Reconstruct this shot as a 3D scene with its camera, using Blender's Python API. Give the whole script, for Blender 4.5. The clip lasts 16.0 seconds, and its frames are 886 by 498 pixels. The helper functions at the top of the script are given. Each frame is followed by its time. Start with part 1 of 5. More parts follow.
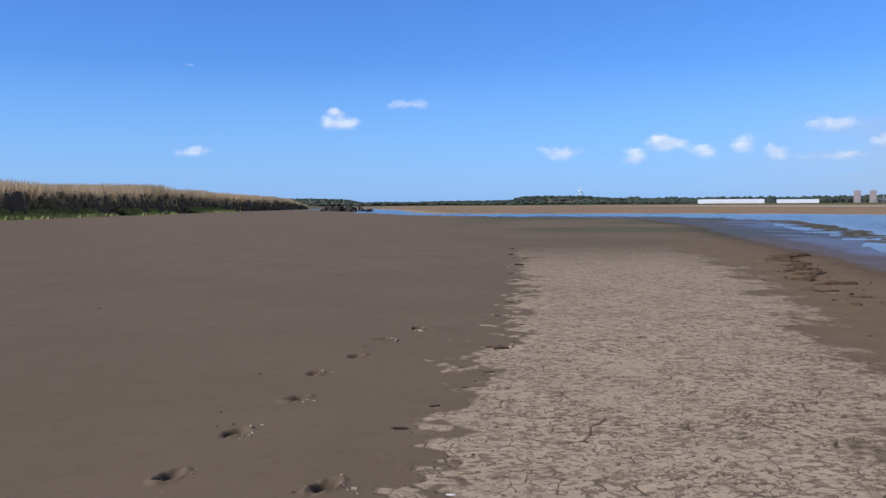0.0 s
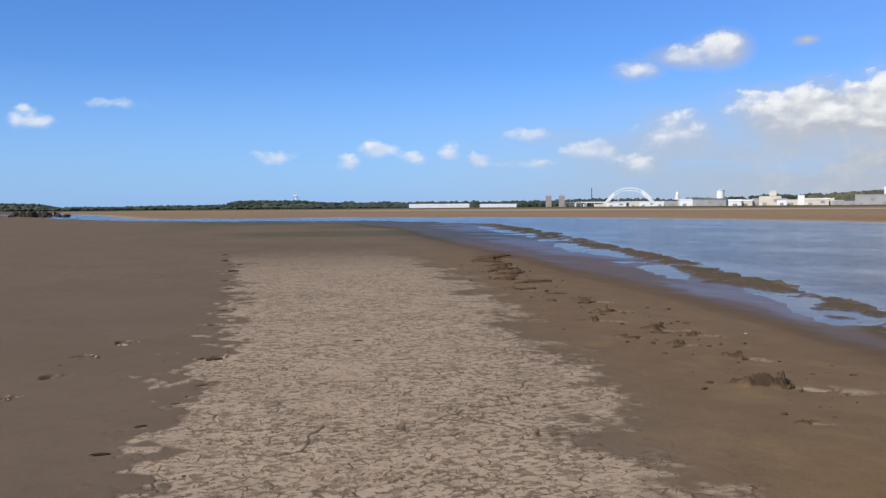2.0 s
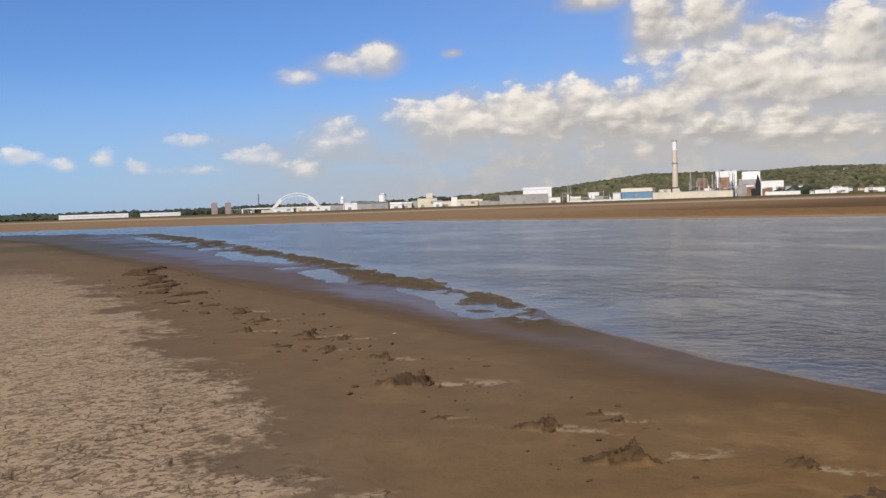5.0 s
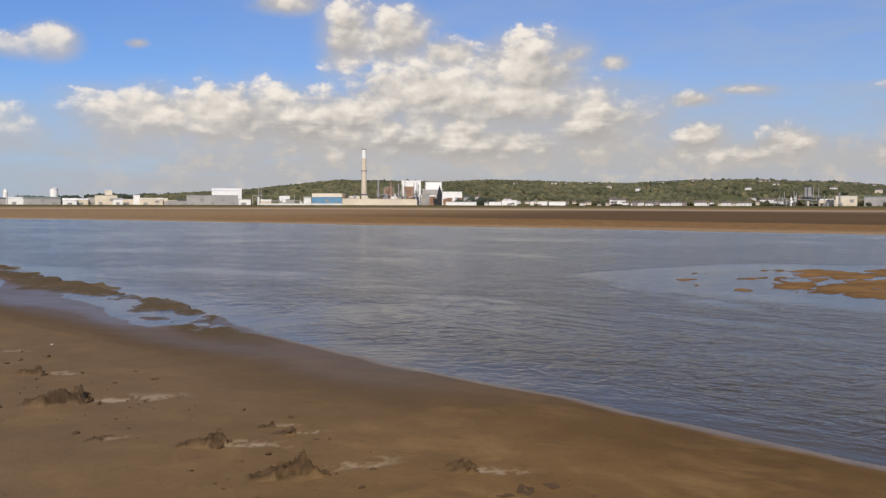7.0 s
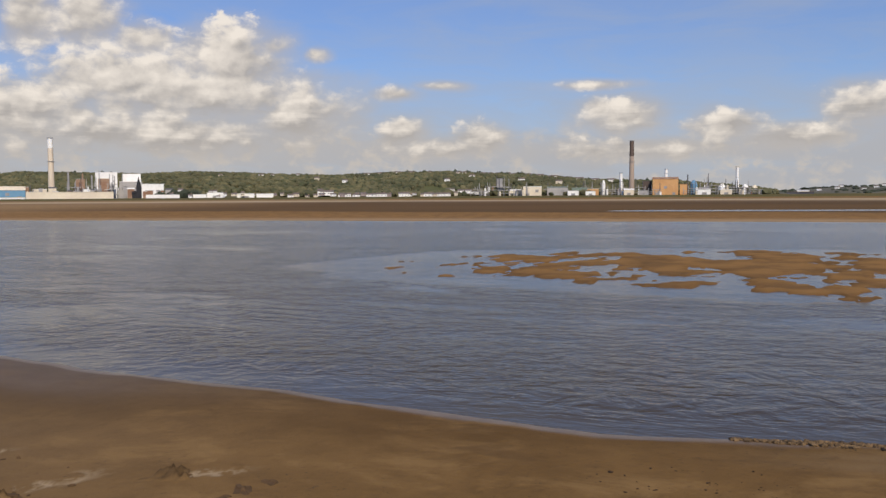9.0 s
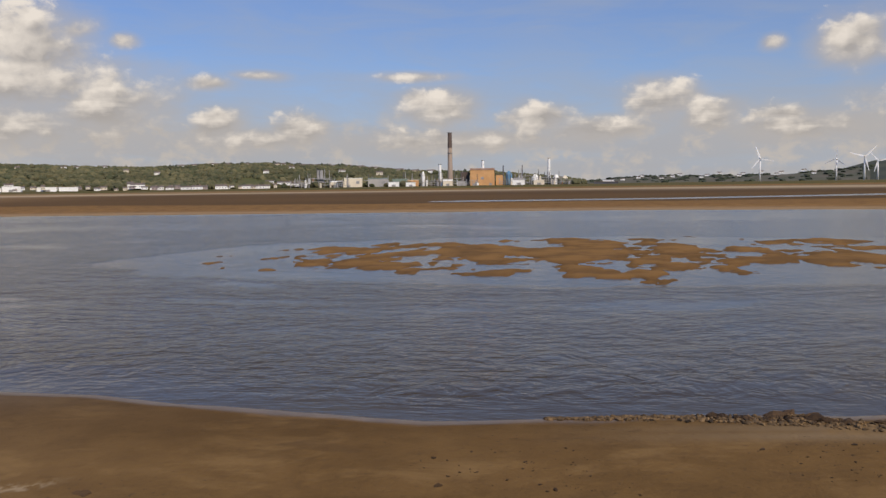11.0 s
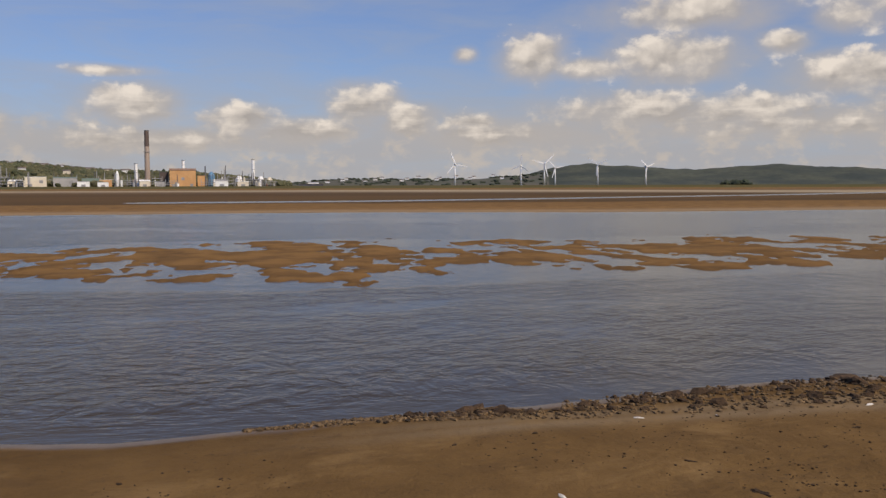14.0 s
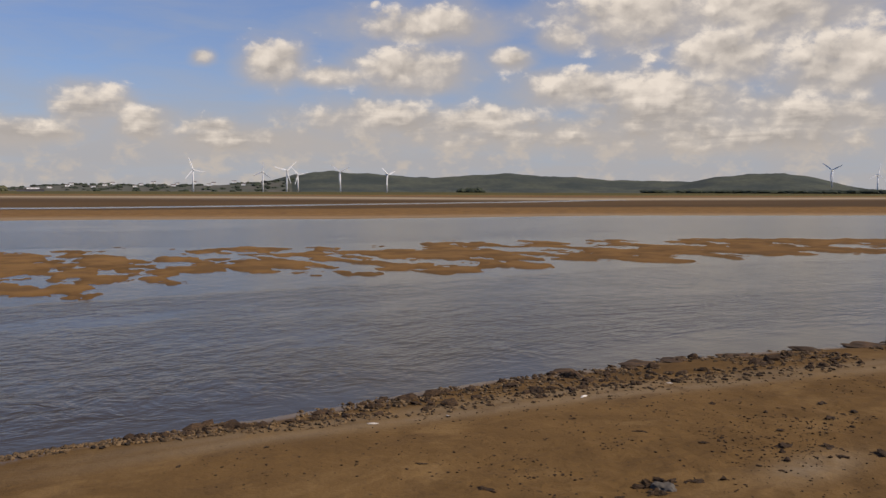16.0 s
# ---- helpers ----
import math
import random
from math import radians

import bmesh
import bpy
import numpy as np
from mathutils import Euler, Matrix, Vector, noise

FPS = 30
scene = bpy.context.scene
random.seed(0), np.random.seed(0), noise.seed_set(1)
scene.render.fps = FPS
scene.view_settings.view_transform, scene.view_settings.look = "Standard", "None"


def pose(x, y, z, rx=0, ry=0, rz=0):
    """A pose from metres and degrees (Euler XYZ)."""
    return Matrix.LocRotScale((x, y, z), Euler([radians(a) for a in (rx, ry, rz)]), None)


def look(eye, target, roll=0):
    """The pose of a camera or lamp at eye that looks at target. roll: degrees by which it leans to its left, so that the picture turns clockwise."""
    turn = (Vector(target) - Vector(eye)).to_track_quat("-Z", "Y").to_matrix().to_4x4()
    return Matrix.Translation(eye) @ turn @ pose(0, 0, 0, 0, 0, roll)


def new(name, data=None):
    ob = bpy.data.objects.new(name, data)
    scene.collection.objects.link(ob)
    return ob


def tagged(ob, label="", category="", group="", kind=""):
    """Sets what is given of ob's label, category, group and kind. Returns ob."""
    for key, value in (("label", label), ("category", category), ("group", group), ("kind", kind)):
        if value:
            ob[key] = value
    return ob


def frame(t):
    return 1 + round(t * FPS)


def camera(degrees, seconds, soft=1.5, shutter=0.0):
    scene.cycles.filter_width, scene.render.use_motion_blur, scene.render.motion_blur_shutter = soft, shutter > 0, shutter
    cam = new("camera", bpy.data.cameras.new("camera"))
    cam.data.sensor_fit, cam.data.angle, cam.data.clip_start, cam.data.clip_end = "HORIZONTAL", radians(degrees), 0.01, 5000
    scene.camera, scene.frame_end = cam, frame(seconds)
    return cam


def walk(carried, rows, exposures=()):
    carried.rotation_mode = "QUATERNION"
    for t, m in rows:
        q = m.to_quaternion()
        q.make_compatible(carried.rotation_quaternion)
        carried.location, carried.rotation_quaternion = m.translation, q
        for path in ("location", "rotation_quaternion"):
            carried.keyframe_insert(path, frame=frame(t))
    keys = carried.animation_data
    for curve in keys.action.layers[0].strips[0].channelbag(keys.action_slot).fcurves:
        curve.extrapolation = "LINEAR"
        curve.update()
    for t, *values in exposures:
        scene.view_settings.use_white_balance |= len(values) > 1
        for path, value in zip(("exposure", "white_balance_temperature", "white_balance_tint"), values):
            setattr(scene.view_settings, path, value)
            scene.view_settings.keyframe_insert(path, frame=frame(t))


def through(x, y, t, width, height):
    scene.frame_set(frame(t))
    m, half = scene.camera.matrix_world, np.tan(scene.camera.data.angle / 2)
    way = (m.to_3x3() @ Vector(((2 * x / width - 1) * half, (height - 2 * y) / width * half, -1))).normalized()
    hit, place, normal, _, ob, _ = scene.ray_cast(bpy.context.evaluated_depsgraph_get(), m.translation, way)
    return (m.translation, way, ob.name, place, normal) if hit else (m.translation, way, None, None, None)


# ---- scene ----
cam = camera(53.4, 16.0, soft=1.45)
PATH = [
    (0.0, pose(0.000, 0.000, 1.600, 87.12, 0.35, -0.17)),
    (0.5, pose(-0.001, 0.020, 1.603, 87.15, 0.55, -5.49)),
    (1.0, pose(-0.011, 0.057, 1.608, 87.35, 0.49, -10.23)),
    (1.5, pose(-0.004, 0.090, 1.611, 87.31, 0.40, -14.41)),
    (2.0, pose(0.033, 0.121, 1.599, 87.29, 0.46, -18.49)),
    (2.5, pose(0.135, 0.157, 1.603, 87.39, 0.90, -21.63)),
    (3.0, pose(0.225, 0.209, 1.605, 87.41, 0.24, -26.62)),
    (3.5, pose(0.280, 0.221, 1.602, 87.21, 0.52, -30.29)),
    (6.0, pose(0.467, 0.203, 1.616, 87.34, 0.97, -48.44)),
    (6.5, pose(0.528, 0.208, 1.613, 87.32, -0.24, -54.01)),
    (7.0, pose(0.552, 0.220, 1.634, 87.11, -0.10, -59.73)),
    (7.5, pose(0.557, 0.228, 1.633, 87.36, 0.88, -64.37)),
    (8.0, pose(0.581, 0.252, 1.627, 86.76, 0.22, -69.55)),
    (8.5, pose(0.616, 0.255, 1.623, 86.85, 0.30, -74.86)),
    (9.0, pose(0.606, 0.261, 1.621, 86.53, 0.38, -78.52)),
    (11.5, pose(0.570, 0.245, 1.641, 85.43, 0.70, -93.86)),
    (12.0, pose(0.571, 0.243, 1.651, 84.93, 0.47, -97.89)),
    (12.5, pose(0.584, 0.249, 1.660, 85.04, 0.65, -100.51)),
    (13.0, pose(0.592, 0.224, 1.660, 85.00, 0.83, -103.11)),
    (13.5, pose(0.616, 0.197, 1.659, 85.28, 0.33, -105.78)),
    (14.0, pose(0.656, 0.177, 1.651, 85.84, 0.16, -109.06)),
    (14.5, pose(0.688, 0.136, 1.653, 85.71, 0.23, -113.72)),
    (15.0, pose(0.718, 0.094, 1.644, 85.83, 0.12, -118.38)),
    (15.5, pose(0.741, 0.061, 1.629, 85.89, 0.25, -122.48)),
    (16.0, pose(0.735, 0.037, 1.637, 86.30, -0.20, -125.62)),
]
EXPOSURE = [(0.0, .12, 5900, 9), (1.5, .12, 6130, 9), (3.5, .06, 7000, 10), (6.0, -.02, 7350, 11), (9.0, -.08, 7400, 12), (12.5, -.22, 7550, 13), (16.0, -.20, 7700, 14)]
walk(cam, PATH, EXPOSURE)

SUN_HEADING, SUN_HEIGHT = -116.0, 40.0      # degrees clockwise from +y, above the horizon


def bearing(az, d, z=0.0):
    """A point d metres away at a compass angle az (clockwise from +y)."""
    return Vector((d * math.sin(radians(az)), d * math.cos(radians(az)), z))


# ------------------------------------------------------------------ sky
world = bpy.data.worlds.new("sky")
scene.world = world
world.use_nodes = True
WN, WL = world.node_tree.nodes, world.node_tree.links
WN.clear()


class Graph:
    """Short hand for wiring nodes."""

    def __init__(self, tree):
        self.n, self.l = tree.nodes, tree.links

    def put(self, socket, v):
        if isinstance(v, bpy.types.NodeSocket):
            self.l.new(v, socket)
        elif isinstance(v, (tuple, list)) and len(v) == 3 and socket.type == "RGBA":
            socket.default_value = (*v, 1)
        else:
            socket.default_value = v

    def math(self, op, a, b=0.0, c=0.0, clamp=False):
        q = self.n.new("ShaderNodeMath")
        q.operation, q.use_clamp = op, clamp
        for i, v in enumerate((a, b, c)):
            self.put(q.inputs[i], v)
        return q.outputs[0]

    def vec(self, op, a, b=(0, 0, 0)):
        q = self.n.new("ShaderNodeVectorMath")
        q.operation = op
        self.put(q.inputs[0], a)
        self.put(q.inputs[1], b)
        return q.outputs["Value"] if op in ("LENGTH", "DOT_PRODUCT", "DISTANCE") else q.outputs[0]

    def mix(self, f, a, b, mode="MIX"):
        q = self.n.new("ShaderNodeMix")
        q.data_type, q.blend_type = "RGBA", mode
        self.put(q.inputs[0], f)
        self.put(q.inputs[6], a)
        self.put(q.inputs[7], b)
        return q.outputs[2]

    def noise(self, p, scale, detail=4.0, rough=0.55, warp=0.0):
        q = self.n.new("ShaderNodeTexNoise")
        self.put(q.inputs["Vector"], p)
        for k, v in (("Scale", scale), ("Detail", detail), ("Roughness", rough), ("Distortion", warp)):
            self.put(q.inputs[k], v)
        return q.outputs[0]

    def puffs(self, p, scale, detail=1.0):
        q = self.n.new("ShaderNodeTexVoronoi")
        q.voronoi_dimensions, q.feature = "2D", "SMOOTH_F1"
        self.put(q.inputs["Vector"], p)
        for k, v in (("Scale", scale), ("Detail", detail), ("Roughness", .42), ("Smoothness", .6)):
            self.put(q.inputs[k], v)
        return q.outputs["Distance"]

    def joints(self, p, scale):
        """Distance from the joints between irregular plates."""
        q = self.n.new("ShaderNodeTexVoronoi")
        q.voronoi_dimensions, q.feature = "2D", "DISTANCE_TO_EDGE"
        self.put(q.inputs["Vector"], p)
        self.put(q.inputs["Scale"], scale)
        return q.outputs["Distance"]

    def ramp(self, f, lo, hi, a=0.0, b=1.0, kind="SMOOTHSTEP"):
        q = self.n.new("ShaderNodeMapRange")
        q.interpolation_type = kind
        for k, v in enumerate((f, lo, hi, a, b)):
            self.put(q.inputs[k], v)
        return q.outputs[0]

    def stretch(self, p, s):
        return self.vec("MULTIPLY", p, s)

    def attr(self, name):
        q = self.n.new("ShaderNodeAttribute")
        q.attribute_name = name
        return q.outputs["Fac"]

    def bump(self, h, strength, dist, normal=None):
        q = self.n.new("ShaderNodeBump")
        self.put(q.inputs["Strength"], strength)
        self.put(q.inputs["Distance"], dist)
        self.put(q.inputs["Height"], h)
        if normal is not None:
            self.put(q.inputs["Normal"], normal)
        return q.outputs[0]


# cumulus groups: compass angle, height, half width, half height, thickness (degrees)
CLOUDS_NORTH = [
    (-15.6, 8.7, .8, .3, .35), (-6.4, 5.2, 1.3, .5, .9), (-6.7, 5.9, .7, .4, .7), (-1.7, 6.4, 1.9, .45, .85), (-15.6, 3.3, 1.0, .45, .8),
    (-12.7, 2.7, .5, .2, .4), (12.4, 2.8, .8, .5, .95), (14.4, 3.6, 1.1, .6, 1.0), (8.0, 3.2, 1.5, .5, .75), (17.0, 3.1, 1.2, .5, .8),
    (18.9, 3.4, .8, .6, .9), (20.9, 3.0, .9, .5, .9), (24.4, 4.6, 2.0, .5, .75), (28.1, 3.5, 1.6, .6, .9), (23.9, 2.7, 2.6, .5, .6),
    (31.0, 2.6, 1.2, .7, .7), (33.2, 4.5, 2.4, 1.2, .75), (35.9, 9.5, 1.3, .75, .95),
]
CLOUDS_EAST = [
    (33.5, 9.1, 1.7, .6, .85), (31.0, 8.5, 1.4, .5, .85), (41.4, 5.3, 4.0, 1.3, .95), (40.8, 9.7, .7, .3, .4), (47.0, 5.4, 5.0, 1.5, 1.0),
    (53.8, 10.6, 1.5, 1.6, 1.0), (56.8, 10.5, 1.7, 1.5, 1.0), (60.0, 9.5, 1.6, .9, .95), (58.5, 7.0, 4.2, 1.6, 1.0), (65.0, 8.4, 2.8, 1.6, 1.1),
    (67.8, 9.4, 1.7, 1.0, .6), (63.6, 6.2, 6.5, 1.5, 1.0), (52.5, 5.2, 5.0, 1.6, 1.0), (69.2, 4.9, 3.4, 1.4, .95), (49.6, 12.5, 1.7, .6, .8),
    (70.5, 8.9, .9, .5, .6), (61.0, 3.8, 12.0, 1.6, .8),
]
CLOUDS_SOUTHEAST = [
    (75.5, 6.5, 1.6, .5, .65), (78.5, 7.0, 2.0, .35, .5), (75.8, 4.0, 1.5, .9, .9), (81.0, 3.6, 1.6, 1.0, .9), (78.4, 3.0, 5.0, .8, .6),
    (90.0, 4.9, 2.2, 1.0, 1.0), (88.6, 5.4, .9, .6, .9), (96.3, 4.2, 2.0, .8, .9), (100.0, 3.4, 3.4, .8, .8), (88.5, 6.9, 3.0, .4, .5),
    (104.2, 5.1, 2.2, 1.1, .9), (106.8, 4.1, 1.6, .9, .95), (91.0, 2.8, 9.0, .9, .55), (110.5, 8.3, .8, .5, .6), (115.0, 8.1, 1.7, 1.2, 1.0),
]
CLOUDS_SOUTH = [
    (118.5, 7.3, 3.0, .7, .7), (123.6, 7.8, 3.2, 1.3, 1.0), (130.0, 8.5, 1.5, .7, .75), (124.8, 10.5, 4.8, 1.1, .85), (134.5, 6.5, 3.5, 1.0, .95),
    (139.6, 5.4, 4.2, 2.0, 1.05), (122.0, 4.6, 6.5, 1.3, .7), (138.4, 10.9, 4.6, 1.8, .95), (146.0, 10.8, 5.0, 1.4, 1.0), (143.3, 8.4, 3.0, 1.6, 1.0),
    (150.5, 7.6, 4.6, 1.7, 1.0), (148.0, 4.6, 7.0, 1.4, .8), (132.0, 3.6, 14.0, 1.2, .55), (133.5, 9.7, 1.8, .9, .7), (111.0, 4.0, 2.2, .5, .6), (113.0, 3.2, 7.0, 1.1, .62), (128.0, 4.4, 5.0, 1.2, .72), (145.0, 3.4, 9.0, 1.2, .66),
]


def build_sky():
    g = Graph(world.node_tree)
    way = WN.new("ShaderNodeTexCoord").outputs["Generated"]
    sep = WN.new("ShaderNodeSeparateXYZ")
    WL.new(way, sep.inputs[0])
    x, y, z = sep.outputs
    az = g.math("DEGREES", g.math("ARCTAN2", x, y))
    el = g.math("DEGREES", g.math("ARCSINE", z))
    comb = WN.new("ShaderNodeCombineXYZ")
    WL.new(az, comb.inputs[0]), WL.new(el, comb.inputs[1])
    p = comb.outputs[0]
    q = WN.new("ShaderNodeTexNoise")
    WL.new(p, q.inputs["Vector"])
    q.inputs["Scale"].default_value, q.inputs["Detail"].default_value = 1.3, 4
    wob = g.vec("ADD", g.stretch(p, (1.0, 1.35, 1)), g.stretch(g.vec("SUBTRACT", q.outputs["Color"], (.5, .5, .5)), (1.1, 1.1, 0)))
    heap = g.puffs(wob, .46, 1.2)
    heap_lit = g.puffs(g.vec("ADD", wob, (-.25, .5, 0)), .46, 1.2)
    billow = g.noise(g.stretch(p, (.32, .5, 1)), 1.0, 3, .5)
    wisps = g.noise(g.stretch(p, (.12, .55, 1)), 1.0, 5, .6, .6)
    wool = g.noise(g.stretch(p, (1.0, 1.5, 1)), 1.15, 7, .62, .35)
    layers = g.noise(g.stretch(p, (.22, 1.5, 1)), 1.0, 5, .6, .4)
    edge = g.math("ADD", g.math("MULTIPLY_ADD", heap, -.75, .46), g.math("MULTIPLY_ADD", billow, 1.0, -.50))
    edge = g.math("MULTIPLY_ADD", wool, 1.15, g.math("SUBTRACT", edge, .575))
    field, crown = None, None
    for a, e, sa, se, thick in CLOUDS_NORTH + CLOUDS_EAST + CLOUDS_SOUTHEAST + CLOUDS_SOUTH:
        q = g.stretch(g.vec("SUBTRACT", p, (a, e, 0)), (1 / (1.2 * sa), 1 / (1.2 * se), 0))
        v = g.math("SUBTRACT", thick, g.vec("LENGTH", q))
        u = g.math("ADD", v, g.vec("DOT_PRODUCT", q, (-.12, .4, 0)))
        field = v if field is None else g.math("SMOOTH_MAX", field, v, .25)
        crown = u if crown is None else g.math("SMOOTH_MAX", crown, u, .25)
    lift = g.math("SUBTRACT", crown, field)
    dens = g.math("ADD", g.math("MULTIPLY_ADD", lift, .30, field), g.math("MULTIPLY_ADD", edge, .85, -.02))
    bank = g.math("MULTIPLY", g.ramp(g.math("MULTIPLY_ADD", billow, 1.2, g.math("ADD", field, -.6)), -.75, .45, 0, .80), g.ramp(az, 18, 42))
    soft = g.math("MULTIPLY_ADD", lift, -.95, .74)
    dens = g.math("SUBTRACT", dens, g.ramp(az, 24, 38, .06, 0))
    alpha = g.ramp(dens, -.12, g.math("MAXIMUM", soft, .12), 0, .93)
    # relief of the cloud faces: lit from above, grey below
    bright = g.math("MULTIPLY_ADD", g.math("SUBTRACT", heap_lit, heap), .95, .30)
    bright = g.math("MULTIPLY_ADD", lift, 1.25, bright)
    bright = g.math("ADD", bright, g.math("MULTIPLY_ADD", billow, 1.3, -.65))
    bright = g.math("ADD", bright, g.math("MULTIPLY_ADD", wool, .6, -.34))
    bright = g.math("ADD", bright, g.math("MULTIPLY", g.math("MULTIPLY_ADD", layers, 1.6, -.80), g.ramp(el, 8.0, 4.0)))
    bright = g.math("MULTIPLY_ADD", g.ramp(el, 1.5, 6.0), .30, g.math("SUBTRACT", bright, .16), clamp=True)
    white = g.mix(bright, g.mix(g.ramp(az, 28, 48), (.60, .66, .78), CLOUD_SHADE), CLOUD_LIGHT)
    alpha = g.math("MULTIPLY", alpha, g.ramp(az, 25, 45, .84, 1))
    # broken cloud higher up, unseen, added to grey the river; northern sky stays clear
    over = g.ramp(g.noise(way, 3.2, 5, .55, .3), .42, .60)
    over = g.math("MULTIPLY", over, g.math("MULTIPLY", g.ramp(el, 13, 20), g.math("MAXIMUM", g.ramp(az, 34, 62), g.ramp(az, -100, -150))))
    sky = WN.new("ShaderNodeTexSky")
    sky.sky_type, sky.sun_disc = "NISHITA", False
    sky.sun_elevation, sky.sun_rotation = radians(SUN_HEIGHT), radians(SUN_HEADING)
    sky.air_density, sky.dust_density, sky.ozone_density = 1.0, .6, 2.5
    blue = g.mix(1.0, sky.outputs[0], SKY_TINT, "MULTIPLY")
    haze = g.ramp(el, 0, 9.0, .55, 0, "LINEAR")
    blue = g.mix(haze, blue, SKY_HAZE)
    veil = g.math("MULTIPLY", g.ramp(az, 10, 46), g.math("MULTIPLY", g.ramp(el, 8.5, 1.5), g.ramp(wisps, .30, .62, .55, 1)))
    blue = g.mix(g.math("MULTIPLY", veil, .9), blue, SKY_VEIL)
    thin = g.math("MULTIPLY", g.ramp(wisps, .25, .8, .26, .56), g.ramp(az, 22, 85))
    blue = g.mix(thin, blue, SKY_THIN)
    blue = g.mix(bank, blue, SKY_BANK)
    lumps = g.math("ADD", g.math("MULTIPLY_ADD", wool, .7, g.math("MULTIPLY", billow, .5)), g.math("MULTIPLY", heap, -.35))
    low = g.math("MULTIPLY", g.math("MULTIPLY", g.ramp(el, 5.4, 3.0), g.ramp(az, 32, 48)), g.ramp(lumps, .34, .62, .15, .85))
    blue = g.mix(low, blue, SKY_PUFF)
    colour = g.mix(g.math("MULTIPLY", alpha, g.ramp(el, .2, 2.4, .25, 1)), blue, white)
    colour = g.mix(over, colour, (.42, .405, .395))
    bg = WN.new("ShaderNodeBackground")
    WL.new(colour, bg.inputs[0])
    bg.inputs[1].default_value = 1.0
    out = WN.new("ShaderNodeOutputWorld")
    WL.new(bg.outputs[0], out.inputs[0])


CLOUD_LIGHT, CLOUD_SHADE = (.88, .87, .86), (.42, .425, .445)
SKY_TINT = (.049, .080, .136)
SKY_PUFF = (.555, .55, .555)
SKY_BANK = (.47, .475, .50)
SKY_HAZE = (.36, .57, .98)
SKY_THIN = (.38, .45, .57)
SKY_VEIL = (.43, .45, .50)
build_sky()

sun_data = bpy.data.lights.new("sun", "SUN")
sun_data.energy, sun_data.angle, sun_data.color = 4.0, radians(.55), (1.0, .94, .85)
sun = new("sun", sun_data)
sun.matrix_world = look(bearing(SUN_HEADING, 50, 50 * math.tan(radians(SUN_HEIGHT))), (0, 0, 0))


# ------------------------------------------------------------------ materials
def material(name, colour, rough=.8, second=None, scale=1.0, fine=None, bump=0.0, bump_scale=20.0, metal=0.0, detail=5.0, spec=.22, stretch=(1, 1, 1), vary=0.0):
    """A surface with colour at two scales, relief, and piece-to-piece variation."""
    m = bpy.data.materials.new(name)
    m.use_nodes = True
    g = Graph(m.node_tree)
    b = m.node_tree.nodes["Principled BSDF"]
    p = g.stretch(m.node_tree.nodes.new("ShaderNodeTexCoord").outputs["Object"], stretch)
    second = second or tuple(c * .75 for c in colour)
    big = g.ramp(g.noise(p, scale, detail), .35, .65)
    c = g.mix(big, colour, second)
    grain = g.noise(p, scale * (fine or 9.0), 4)
    c = g.mix(g.ramp(grain, .3, .75, 0, .45), c, tuple(v * .72 for v in colour))
    if vary:
        q = m.node_tree.nodes.new("ShaderNodeObjectInfo")
        c = g.mix(g.math("MULTIPLY", q.outputs["Random"], vary), c, tuple(v * .35 for v in colour))
    g.put(b.inputs["Base Color"], c)
    g.put(b.inputs["Roughness"], g.math("MULTIPLY_ADD", grain, .2, rough - .1))
    b.inputs["Metallic"].default_value = metal
    b.inputs["Specular IOR Level"].default_value = spec
    if bump:
        g.put(b.inputs["Normal"], g.bump(g.noise(p, bump_scale, 5), .6, bump))
    return m


def foliage(name, a, b, scale, through=0.0):
    """Leaves: tone changes from clump to clump and within it."""
    m = bpy.data.materials.new(name)
    m.use_nodes = True
    g = Graph(m.node_tree)
    s = m.node_tree.nodes["Principled BSDF"]
    geo = m.node_tree.nodes.new("ShaderNodeNewGeometry")
    p = m.node_tree.nodes.new("ShaderNodeTexCoord").outputs["Object"]
    c = g.mix(geo.outputs["Random Per Island"], a, b)
    c = g.mix(g.ramp(g.noise(p, scale, 4), .35, .7, 0, .6), c, tuple(v * .5 for v in a))
    g.put(s.inputs["Base Color"], c)
    s.inputs["Roughness"].default_value = .85
    s.inputs["Specular IOR Level"].default_value = .2
    if through:
        t = m.node_tree.nodes.new("ShaderNodeBsdfTranslucent")
        g.put(t.inputs[0], c)
        mix = m.node_tree.nodes.new("ShaderNodeMixShader")
        mix.inputs[0].default_value = through
        m.node_tree.links.new(s.outputs[0], mix.inputs[1])
        m.node_tree.links.new(t.outputs[0], mix.inputs[2])
        m.node_tree.links.new(mix.outputs[0], m.node_tree.nodes["Material Output"].inputs[0])
    return m


